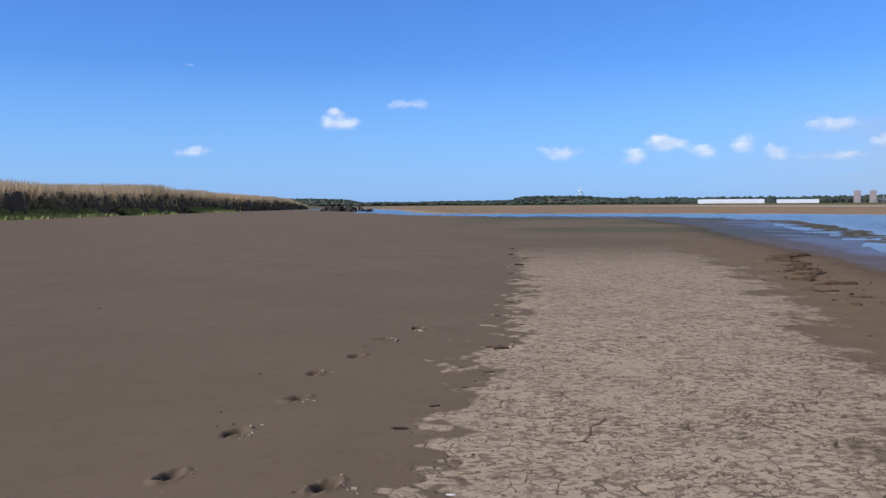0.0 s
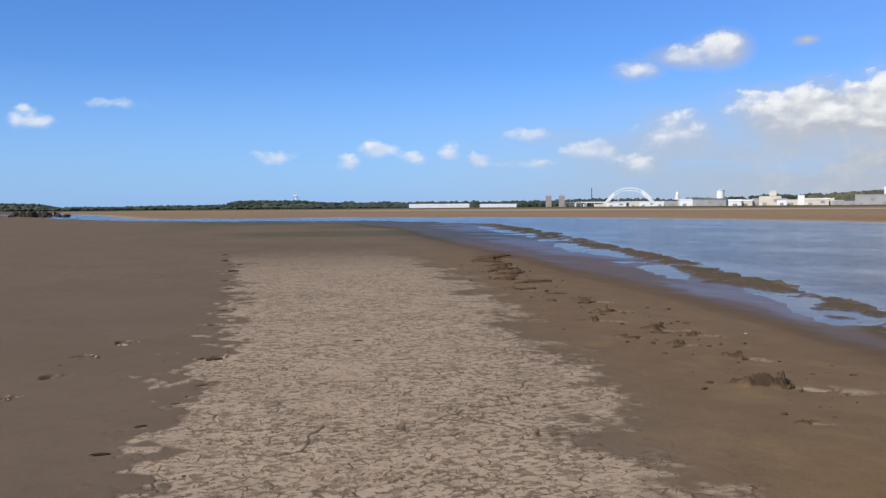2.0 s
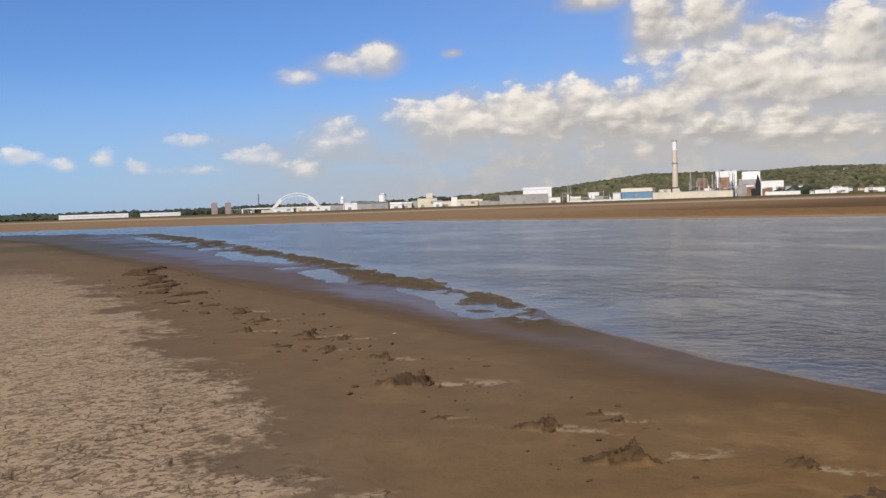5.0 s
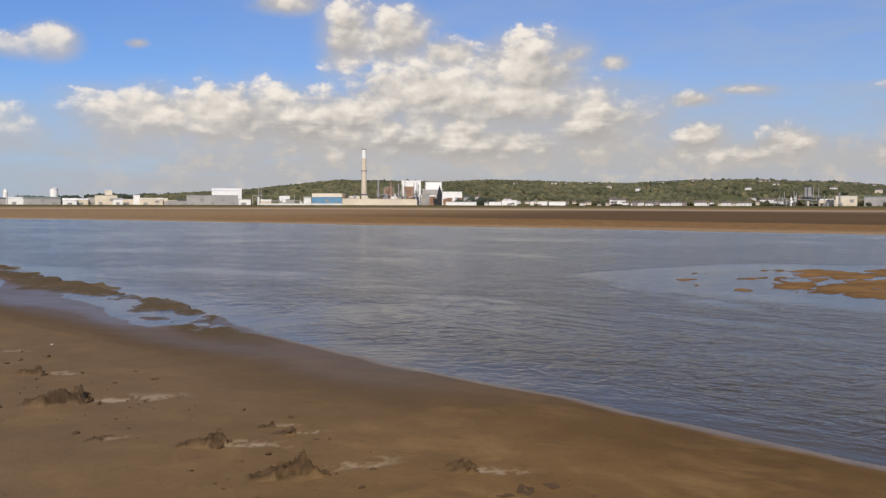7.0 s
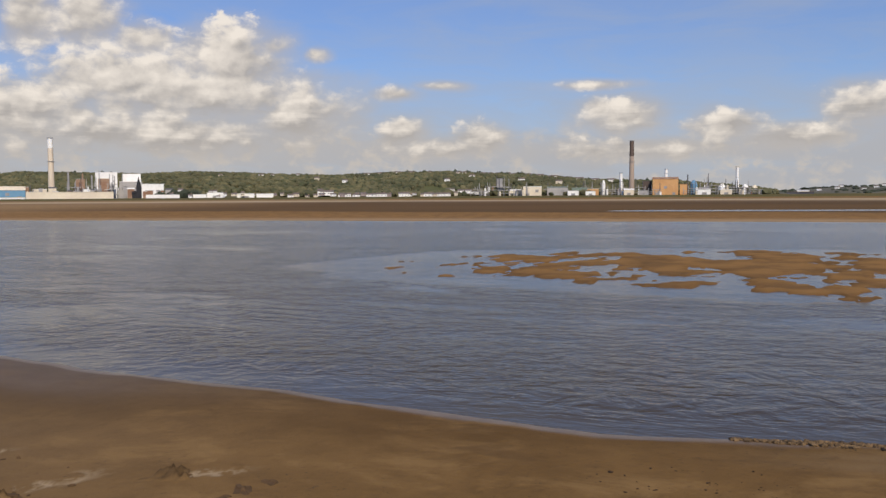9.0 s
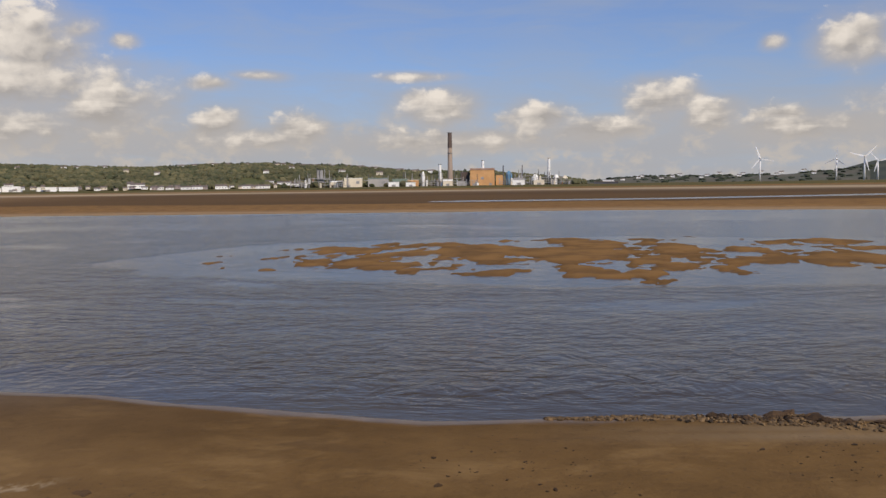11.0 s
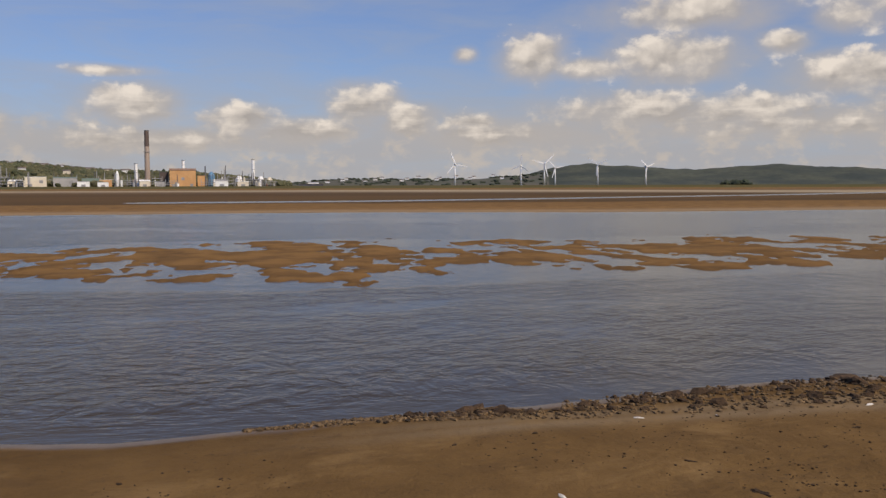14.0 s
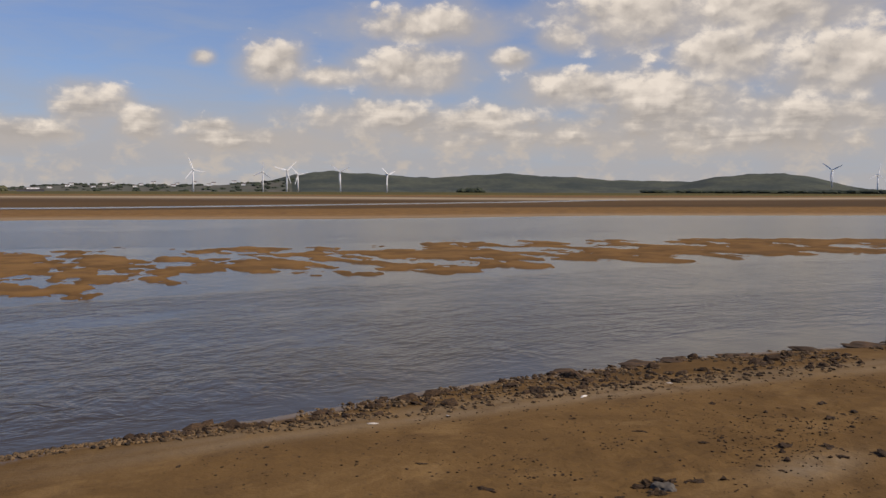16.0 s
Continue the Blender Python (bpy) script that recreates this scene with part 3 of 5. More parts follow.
def estuary(x, y):
    """Height of the estuary floor, and how much of each surface lies there."""
    ring = NEAR_SHORE + FAR_SHORE[::-1]
    bx = x + (.8 * fbm(x, y, 2.2, 15, 5, .62) + .012 * y * fbm(x, y, 9, 16, 3)) * step(y, 8, 14) * (1 - step(x, 30, 45))
    by = y + .9 * fbm(x, y, 2.2, 18, 5, .62) * step(y, 8, 14) * (1 - step(x, 30, 45))
    d_near, d_far = to_line(bx, by, NEAR_SHORE), to_line(x, y, FAR_SHORE)
    wetland = inside(bx, by, ring)
    near_side = ~wetland & (d_near < d_far)
    far_side = ~wetland & ~near_side
    rough = fbm(x, y, 1.6, 3, 5)
    lump = fbm(x, y, 7, 11, 4)
    to_near = d_near + (1.5 * fbm(x, y, 2.6, 5, 5, .6) * (1 + .02 * y)) * step(y, 7, 13) + .12 * fbm(x, y, .8, 6, 3)
    # the beach on this side, then the river bed, then the banks over there
    z = np.where(near_side, WATER + .14 * (1 - np.exp(-np.maximum(to_near, -.3) / .9)), 0.0)
    z = np.where(wetland, WATER - np.minimum(.05 * np.minimum(d_near, d_far) + .015, .6), z)
    z = np.where(far_side, WATER + .004 * np.minimum(d_far, 100) + .10 * (1 - np.exp(-d_far / 6)), z)
    far_on = step(d_far, 120, 500) * far_side
    z = z + far_on * (.1 + lump * .3)
    z = z + np.where(near_side, .005 * rough + .03 * lump * step(d_near, 2, 10), .02 * lump)
    # low mud with standing water inside the spit
    d_wet = to_line(x, y, WET_LINE)
    shelf_ring = WET_LINE[7:] + [(31, 100), (33, 82), (24.5, 50), (18.8, 33), (15.8, 24), (14, 19), (12.4, 15), (11.2, 11.8), (9.5, 8.6), (8.2, 5.0)]
    shelf = inside(x, y, shelf_ring)
    z = np.where(shelf & near_side, np.minimum(z, .02 - .072 * step(d_wet, 0, 2.2) + .014 * rough), z)
    # a ragged low rim at the water, a runnel behind it, a smooth wet shelf rising to the beach
    along = step(y, 6.6, 9.5) * (1 - step(y, 70, 95)) * near_side
    wide = .62 + .030 * y
    ragged = fbm(x, y, 1.0, 23, 5, .62)
    rim = (1 - step(d_near, .75 * wide, 1.15 * wide)) * along
    rim_z = WATER + .030 + .085 * ragged
    up = np.clip((d_near - wide) / (d_near - wide + d_wet + .01), 0, 1)
    shelf_z = WATER + .016 + .095 * up ** 1.4 + .006 * rough
    runnel = np.exp(-((d_near - 1.25 * wide) / (.14 + .016 * y)) ** 2) * np.clip(.65 + 1.9 * fbm(x, y, 2.4, 29, 4, .6), 0, 1.3)
    shelf_z = shelf_z + (rim_z - shelf_z) * rim - .040 * runnel
    on_shelf = along * (shelf | (d_near < wide))
    z = z + (shelf_z - z) * on_shelf
    for px, py, a, b in POOLS:
        t = math.atan2(.32, 1.0)
        u, v = (x - px) * math.cos(t) - (y - py) * math.sin(t), (x - px) * math.sin(t) + (y - py) * math.cos(t)
        z = z - .04 * np.exp(-((u / a) ** 2 + (v / b) ** 2) * 1.2) * near_side
    # sand bar in the channel
    bar_in = inside(x, y, BAR)
    d_bar = np.where(bar_in, 1, -1) * to_line(x, y, BAR)
    relief = .50 * fbm(x * .8, y, 2.6, 21, 6, .7) + .60 * fbm(x * .6 + .35 * y, y * 1.1, .95, 22, 5, .62)
    bar_z = WATER - .010 + .045 * step(d_bar, 0, 3.2) - .055 * step(y, -2, 5) + .014 * step(-y, 2, 6) + .25 * relief - .14 * step(-d_bar, 0, 1.6)
    z = np.where(wetland & (d_bar > -2.0), np.maximum(z, WATER + .030 * np.tanh((bar_z - WATER) / .030) + .006 * fbm(x, y, .5, 24, 3)), z)
    on_bar = wetland & (z > WATER - .01)
    # a narrow stream over the far flats
    d_trick = to_line(x, y, TRICKLE)
    z = np.where(far_side, np.minimum(z, WATER - .02 + .0055 * np.maximum(d_trick - .2 - .5 * lump, 0)), z)
    # crust, its joints, footprints
    side = step(x - 1.4 - .11 * y, -.3, .6)
    in_crust = inside(x, y, CRUST_EDGE)
    d_crust = np.where(in_crust, 1, -1) * to_line(x, y, CRUST_EDGE) + (.30 + .02 * y + .3 * side) * fbm(x, y, .9, 31, 5, .6) + .30 * fbm(x, y, .22, 35, 3)
    fade = .10 + .70 * side
    crust = step(d_crust + .5 * fbm(x, y, .3, 37, 3) + .45 * fbm(x, y, .12, 39, 2), -.12 - .35 * fade, .28 + .7 * fade) * near_side * step(46 - y, 0, 34)
    dry = .28 * near_side * step(y, 8, 24) * step(x + .45 * y, -2, 5) * (1 - step(x - .25 * y, 1.5, 5))
    crust = np.maximum(crust, dry)
    crack_and_shade = np.zeros(x.shape)
    w = crust > dry + .02
    if w.any():
        cx, cy = x[w], y[w]
        wx, wy = cx + .10 * fbm(cx, cy, .3, 41, 3), cy + .10 * fbm(cx, cy, .3, 47, 3)
        joint, own = plates(wx * .75, wy, .42, 51)
        small, own2 = plates(wx * .7, wy, .058, 57)
        patchy = step(fbm(cx, cy, .8, 61, 4), -.22, .16)
        long_ones = step(.045 - joint, 0, .03) * step(fbm(cx, cy, .55, 63, 3), .08, .20)
        short_ones = step(.16 - small, 0, .09) * step(fbm(cx, cy, .13, 67, 3), -.02, .12) * patchy
        k = np.clip(np.maximum(.9 * long_ones, .45 * short_ones), 0, 1) * step(crust[w], .2, .8) * (1 - .6 * step(cy, 5, 10))
        crack_and_shade[w] = k
        z[w] += -.011 * k + .004 * (own - .5) + .006 * fbm(cx, cy, .22, 73, 4)
    z = z + near_side * .022 * fbm(x, y, .22, 25, 3) * (1 - step(y, -3.5, -1.5)) * (1 - step(x, 4.6, 5.6))
    print_shade = np.zeros(x.shape)
    for i, (px, py) in enumerate(STRIDE):
        near = np.hypot(x - px, y - py) < .6
        if not near.any():
            continue
        ex, ey = x[near], y[near]
        c, s = math.cos(.25 + .2 * (i % 3)), math.sin(.25 + .2 * (i % 3))
        u, v = (ex - px) * c - (ey - py) * s, (ex - px) * s + (ey - py) * c
        rr = (u / .05) ** 2 + (v / .095) ** 2
        z[near] += -.05 * np.exp(-rr ** 2) * (1 + 1.2 * fbm(ex, ey, .08, 83, 2)) + .020 * np.exp(-(rr - 2.6) ** 2) * (.6 + 2 * fbm(ex, ey, .06, 81, 2))
        # shade painted into the hollow, shifted towards its sunward wall
        print_shade[near] = np.exp(-((u + .02) / .05) ** 2 - (v / .085) ** 2) * (.8 + 1.4 * fbm(ex, ey, .05, 85, 2))
    # slipped prints along the beach: a dark pushed-up tongue of mud with a broken end, dry crumbled sand beyond it
    trodden, lit_rim = np.zeros(x.shape), np.zeros(x.shape)
    for i, (px, py, size) in enumerate(MOUNDS):
        near = np.hypot(x - px, y - py) < 4.5 * size
        if not near.any():
            continue
        nx, ny = x[near] - px, y[near] - py
        turn = .76 + .25 * math.sin(2.4 * i)
        u, v = (nx * math.cos(turn) - ny * math.sin(turn)) / size, (nx * math.sin(turn) + ny * math.cos(turn)) / size
        jag = fbm(u, v, .35, 150 + i, 3)
        u, v = u + .35 * jag, v + .3 * fbm(u, v, .4, 170 + i, 3)
        wide = .12 + .44 * step(u, -1.5, -.1) * (1 + .9 * fbm(u, v, .3, 230 + i, 2))
        pit = step(u + .5 * fbm(u, v, .25, 210 + i, 2), -1.5, -.7) * (1 - step(u, -.03, .04)) * (1 - step(np.abs(v) / wide, .6, 1.0))
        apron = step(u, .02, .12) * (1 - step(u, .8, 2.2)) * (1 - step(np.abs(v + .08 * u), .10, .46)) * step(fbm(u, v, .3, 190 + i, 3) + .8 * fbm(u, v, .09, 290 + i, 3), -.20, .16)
        tongue = pit * (.12 + .88 * step(u, -1.4, -.05)) * (1 + 2.0 * fbm(u, v, .26, 250 + i, 4, .7))
        z[near] += size * (.145 * tongue - .03 * apron)
        trodden[near] = np.maximum(trodden[near], pit * (.75 + .8 * fbm(u, v, .2, 270 + i, 2)))
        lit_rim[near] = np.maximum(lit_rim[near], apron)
    # surfaces
    seaward = near_side & (inside(x, y, WET_LINE + NEAR_SHORE[3:28][::-1]))
    shoreward = np.where(seaward, -d_wet, d_wet) + .8 * lump + .5 * rough
    damp = .8 * near_side * (1 - step(shoreward, -.7, .7 + .02 * np.abs(y)))
    wet = near_side * step(WATER + .088 + .03 * rough - z, 0, .055) * step(y, 7, 11) * (.55 + .9 * np.clip(fbm(x, y, 4, 92, 3) + .35, 0, .5))
    wet = np.maximum(wet, .58 * near_side * (1 - step(shoreward, -1.1, .1)) * step(y, 1, 6)) * (1 - .8 * np.clip(rim, 0, 1))
    wet = np.maximum(wet, .75 * near_side * step(WATER + .018 - z, 0, .012))
    wet = np.maximum(wet, .95 * near_side * step(.36 - to_near, 0, .22) * (1 - step(y, 10, 14)))
    wet = np.where(far_side, .7 * step(4.0 - d_trick, 0, 3), wet)
    damp = np.maximum(np.maximum(damp, trodden), on_bar * (.25 + .75 * step(WATER + .045 - z, 0, .04)))
    damp = np.maximum(damp, near_side * (.55 + .5 * fbm(x, y, 1.8, 93, 4)) * (1 - step(y, .5, 4)))
    sandy = near_side * step(x + .6 * lump - np.interp(y, [0, 4.6, 8.8, 13, 21, 34, 60], [2.2, 2.9, 4.2, 5.2, 7.2, 9.0, 14]), -.7, .9) * (1 - step(y, 22, 50))
    sandy = np.maximum(sandy * (1 - .65 * step(y, 1, 6)), near_side * (1 - step(y, -2, 3)))
    flats = np.where(far_side, 1.0, 0) + on_bar
    strand = near_side * np.exp(-((to_near - .07) / .06) ** 2) * (1 - step(y, 8, 12)) * .25
    strand = np.maximum(strand, .35 * near_side * np.exp(-((d_wet - .12) / .16) ** 2) * (1 - step(y, -2.5, 0)) * step(y, -30, -12))
    brown = far_side * step(d_far + 4 * lump, 23, 32) * (1 - step(d_far, 150, 240)) * (1 - .55 * step(y, 45, 105))
    brown = np.maximum(brown * (1 - .5 * step(y, 45, 105)), .2 * far_side * step(y, 45, 105))
    strand = np.maximum(strand, .6 * np.exp(-((x - 3.62) / .16) ** 2 - ((y + 4.75) / .42) ** 2))
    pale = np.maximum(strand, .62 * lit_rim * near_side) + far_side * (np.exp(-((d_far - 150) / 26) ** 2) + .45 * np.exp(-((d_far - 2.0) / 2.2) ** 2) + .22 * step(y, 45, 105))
    marsh = far_side * step(d_far + 60 * lump, 230, 330)
    algae = near_side * step(fbm(x, y, 9, 95, 4), -.22, .12) * step(y, 30, 48) * step(x, -3, 7)
    algae = np.maximum(algae, .55 * near_side * np.clip(rim, 0, 1))
    algae = np.maximum(algae, near_side * .8 * step(-x, 52, 60) * step(y, 60, 90))
    return z, dict(wet=wet, sandy=sandy, flats=np.clip(flats, 0, 1), pale=np.clip(pale, 0, 1), marsh=marsh, damp=np.clip(damp, 0, 1), algae=.75 * algae,
                   crust=np.clip(crust, 0, 1), crack_and_shade=np.clip(np.maximum(np.maximum(crack_and_shade, .6 * trodden), 1.1 * print_shade), 0, 1), brown=brown)


def build_ground():
    heads = np.concatenate([np.arange(-30, -4, .16), np.arange(-4, 46, .075), np.arange(46, 154, .14), np.arange(154, 330, 2.0)])
    dips = np.concatenate([np.arange(20.5, 1.6, -.046), np.arange(1.6, .24, -.022)])
    radii = np.concatenate([[.002], np.arange(.15, 4.25, .11), 1.6 / np.tan(np.radians(dips)), np.geomspace(400, 4900, 30)])
    a = np.radians(heads)[None, :]
    r = radii[:, None]
    x, y = HERE[0] + r * np.sin(a), HERE[1] + r * np.cos(a)
    z, cover = estuary(x, y)
    me = grid_mesh("ground", np.stack([x, y, z], -1), mat_ground, wrap=True)
    for key, v in cover.items():
        layer = me.attributes.new(key, "FLOAT", "POINT")
        layer.data.foreach_set("value", np.broadcast_to(v, x.shape).reshape(-1).astype(np.float32))
    return tagged(new("ground", me), "brown tidal mud and sand with a pale cracked crust", "ground", kind="structure")


def height(x, y):
    return float(estuary(np.array([x], float), np.array([y], float))[0][0])


build_ground()


def build_water():
    heads, radii = np.radians(np.arange(-180, 180, .6)), np.geomspace(3, 900, 300)
    x, y = HERE[0] + radii[:, None] * np.sin(heads)[None], HERE[1] + radii[:, None] * np.cos(heads)[None]
    z = estuary(x, y)[0]
    me = grid_mesh("water", np.stack([x, y, np.full(x.shape, WATER)], -1), mat_water, wrap=True)
    layer = me.attributes.new("depth", "FLOAT", "POINT")
    layer.data.foreach_set("value", step(WATER - z, .0, .12).reshape(-1).astype(np.float32))
    tagged(new("water", me), "rippled grey-blue tidal river water", "water", kind="structure")


build_water()


# ------------------------------------------------------------------ hills and woods on the horizon
ICO = bmesh.new()
bmesh.ops.create_icosphere(ICO, subdivisions=1, radius=1)
ICO.verts.ensure_lookup_table()
ICO_V = np.array([v.co[:] for v in ICO.verts])
ICO_F = np.array([[v.index for v in f.verts] for f in ICO.faces])
ICO.free()


def clumps(name, centres, sizes, mat, seed, label, category="woodland"):
    """Many uneven crowns in one mesh."""
    rng = np.random.default_rng(seed)
    n = len(centres)
    V = ICO_V[None] * rng.uniform(.65, 1.3, (n, 12, 1)) * np.asarray(sizes)[:, None, :] + np.asarray(centres)[:, None, :]
    F = ICO_F[None] + 12 * np.arange(n)[:, None, None]
    return tagged(new(name, soup_mesh(name, V.reshape(-1, 3), F.reshape(-1, 3), mat)), label, category, kind="stuff")


def ridge_height(az, profile):
    return np.interp(az, [p[0] for p in profile], [p[1] for p in profile])


def hill(name, profile, near, far, mat, label, wood=0, tree=(7, 6), wood_mat=None, seed=1, wood_label="", low=.0):
    """A long hill: profile gives its crest as compass angle and height in degrees, seen from the beach."""
    a0, a1 = profile[0][0], profile[-1][0]
    az = np.arange(a0, a1 + .01, .12)
    s = np.concatenate([np.linspace(0, 1, 14), [1.25, 1.6]])
    A, S = np.meshgrid(az, s)
    D = near + (far - near) * S
    crest = np.tan(np.radians(ridge_height(A, profile))) * far
    up = np.where(S <= 1, np.maximum(step(S, 0, 1), .0), 1 - (S - 1) * .9)
    X, Y = D * np.sin(np.radians(A)), D * np.cos(np.radians(A))
    Z = .6 + up * crest * (1 + .10 * fbm(X, Y, 260, seed, 4) * (S < .95)) + (5.0 if not wood else 2.5) * fbm(X, Y, 70, seed + 5, 4, .6) * step(S, 0, .2)
    tagged(new(name, grid_mesh(name, np.stack([X, Y, Z], -1), mat)), label, "hill", kind="structure")
    if wood:
        rng = np.random.default_rng(seed)
        a = rng.uniform(a0, a1, wood)
        q = rng.uniform(low, 1.0, wood) ** .8
        q[: wood // 3] = rng.uniform(.93, 1.0, wood // 3)
        d = near + (far - near) * q
        x, y = d * np.sin(np.radians(a)), d * np.cos(np.radians(a))
        keep = fbm(x, y, 130, seed + 9, 3) + .25 * (q > .9) > -.22
        a, q, d, x, y = (v[keep] for v in (a, q, d, x, y))
        z = .6 + step(q, 0, 1) * np.tan(np.radians(ridge_height(a, profile))) * far
        size = rng.uniform(.55, 1.25, (len(a), 1)) * np.array([[tree[0], tree[0], tree[1]]])
        clumps(name.replace("hill", "woodland"), np.stack([x, y, z + size[:, 2] * .35], -1), size, wood_mat or mat_wood, seed, wood_label)


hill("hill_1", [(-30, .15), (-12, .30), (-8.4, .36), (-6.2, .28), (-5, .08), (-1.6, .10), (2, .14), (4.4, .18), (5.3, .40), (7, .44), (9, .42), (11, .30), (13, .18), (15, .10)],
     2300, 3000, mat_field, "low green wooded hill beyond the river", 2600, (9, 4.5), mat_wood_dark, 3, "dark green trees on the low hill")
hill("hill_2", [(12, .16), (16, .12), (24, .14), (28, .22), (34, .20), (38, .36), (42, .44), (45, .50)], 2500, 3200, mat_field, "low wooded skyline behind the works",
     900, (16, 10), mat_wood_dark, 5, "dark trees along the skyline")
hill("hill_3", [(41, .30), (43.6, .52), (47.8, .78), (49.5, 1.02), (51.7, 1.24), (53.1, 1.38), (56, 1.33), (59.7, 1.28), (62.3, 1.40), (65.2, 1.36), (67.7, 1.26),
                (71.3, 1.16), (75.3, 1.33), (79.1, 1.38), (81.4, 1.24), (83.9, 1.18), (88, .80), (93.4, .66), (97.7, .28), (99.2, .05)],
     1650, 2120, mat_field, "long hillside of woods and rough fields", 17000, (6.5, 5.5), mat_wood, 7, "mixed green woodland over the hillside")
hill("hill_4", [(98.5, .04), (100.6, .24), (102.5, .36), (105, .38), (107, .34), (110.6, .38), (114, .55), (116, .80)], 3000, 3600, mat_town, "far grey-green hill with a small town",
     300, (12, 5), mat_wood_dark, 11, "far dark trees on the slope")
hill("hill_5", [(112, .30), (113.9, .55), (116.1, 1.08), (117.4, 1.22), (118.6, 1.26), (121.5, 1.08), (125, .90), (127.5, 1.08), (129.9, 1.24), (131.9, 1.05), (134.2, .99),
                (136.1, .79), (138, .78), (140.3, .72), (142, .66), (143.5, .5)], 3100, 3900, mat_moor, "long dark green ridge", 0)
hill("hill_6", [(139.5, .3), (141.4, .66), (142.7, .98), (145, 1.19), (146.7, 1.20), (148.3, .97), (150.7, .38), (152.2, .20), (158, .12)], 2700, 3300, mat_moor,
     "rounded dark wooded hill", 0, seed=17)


def belt(name, a0, a1, d, n, size, mat, seed, label):
    """A belt of trees along the far shore."""
    rng = np.random.default_rng(seed)
    a = rng.uniform(a0, a1, n)
    dd = d + rng.uniform(-25, 25, n)
    s = rng.uniform(.6, 1.3, (n, 1)) * np.array([size])
    c = np.stack([dd * np.sin(np.radians(a)), dd * np.cos(np.radians(a)), .8 + s[:, 2] * rng.uniform(.5, .9, n)], -1)
    clumps(name, c, s, mat, seed, label, "trees")


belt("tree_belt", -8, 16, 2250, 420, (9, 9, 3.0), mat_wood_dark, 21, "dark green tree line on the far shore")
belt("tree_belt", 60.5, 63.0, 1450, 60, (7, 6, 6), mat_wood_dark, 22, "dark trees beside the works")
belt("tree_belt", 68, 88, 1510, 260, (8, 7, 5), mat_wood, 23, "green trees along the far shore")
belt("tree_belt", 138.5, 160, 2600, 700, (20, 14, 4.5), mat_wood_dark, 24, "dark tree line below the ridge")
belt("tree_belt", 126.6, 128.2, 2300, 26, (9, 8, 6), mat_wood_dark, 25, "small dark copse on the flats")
rng_crest = np.random.default_rng(61)
crest_az = np.concatenate([rng_crest.uniform(43, 96, 110), rng_crest.normal(79, 3, 40), rng_crest.normal(75.5, 1, 14)])
crest_up = ridge_height(crest_az, [(41, .30), (47.8, .78), (53.1, 1.38), (59.7, 1.28), (62.3, 1.40), (67.7, 1.26), (71.3, 1.16), (75.3, 1.33), (79.1, 1.38), (83.9, 1.18), (88, .80), (93.4, .66), (97, .3)])
crest_size = rng_crest.uniform(.6, 1.3, (len(crest_az), 1)) * np.array([[6, 6, 6.5]])
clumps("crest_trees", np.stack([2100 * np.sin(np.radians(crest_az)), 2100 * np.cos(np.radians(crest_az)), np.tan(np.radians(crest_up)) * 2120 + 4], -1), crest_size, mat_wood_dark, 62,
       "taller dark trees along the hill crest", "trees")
belt("tree_belt", 86, 98.6, 1640, 160, (9, 8, 5), mat_wood, 26, "scrub in front of the works")


# ------------------------------------------------------------------ works, houses, chimneys on the far shore
def shed(name, az, d, w, h, wall, roof, label, category="building", depth=None, base=0.0, pitch=0.0, group="", plain=False):
    """A building facing the river, with a base height where it stands on a slope or another storey."""
    depth = depth or max(10.0, .6 * w)
    o = thing(name, bearing(az, d, base), -az, label, category, group)
    shell = part("wall", box(w, depth, h - base), wall, o)
    if pitch:
        part("roof", gable(w, depth, pitch, h - base), roof, o)
    else:
        part("roof", box(w + .8, depth + .8, .7, z=h - base), roof, o)
    n = max(1, int(w // 14))
    if h - base > 6 and w > 12 and not plain:
        for i in range(n):
            x = (i + .5) * w / n - w / 2
            part("door" if i % 2 == 0 else "window", box(w / n * .35, .5, min(4.5, (h - base) * .45), x, -depth / 2 - .1, .2 if i % 2 == 0 else (h - base) * .4), mat_steel, shell)
    return o


def stack(name, az, d, r, h, mat, label, base=0.0, top=None, taper=.8, band=0.0):
    o = thing(name, bearing(az, d, base), -az, label, "chimney")
    hh = h - base
    k = 1 - band
    part("shaft", tube(r, r * (1 - (1 - taper) * k), hh * k, seg=24), mat, o, smooth=False)
    if band:
        part("cap", tube(r * (1 - (1 - taper) * k) * 1.04, r * taper * 1.04, hh * band, hh * k, seg=24), top or mat, o)
    part("rim", tube(r * taper * 1.15, r * taper * 1.15, max(.6, hh * .008), hh, seg=24), mat_dark, o)
    part("platform", tube(r * 1.08, r * 1.08, .6, hh * .62, seg=24), mat_steel, o)
    return o


def tank(name, az, d, r, h, mat, label, base=0.0, dome=.25):
    o = thing(name, bearing(az, d, base), -az, label, "tank")
    part("shell", tube(r, r, (h - base) * (1 - dome), seg=24), mat, o)
    part("top", tube(r * 1.02, r * .35, (h - base) * dome, (h - base) * (1 - dome), seg=24), mat, o)
    part("rail", tube(r * 1.06, r * 1.06, .5, (h - base) * (1 - dome), seg=24), mat_steel, o)
    return o


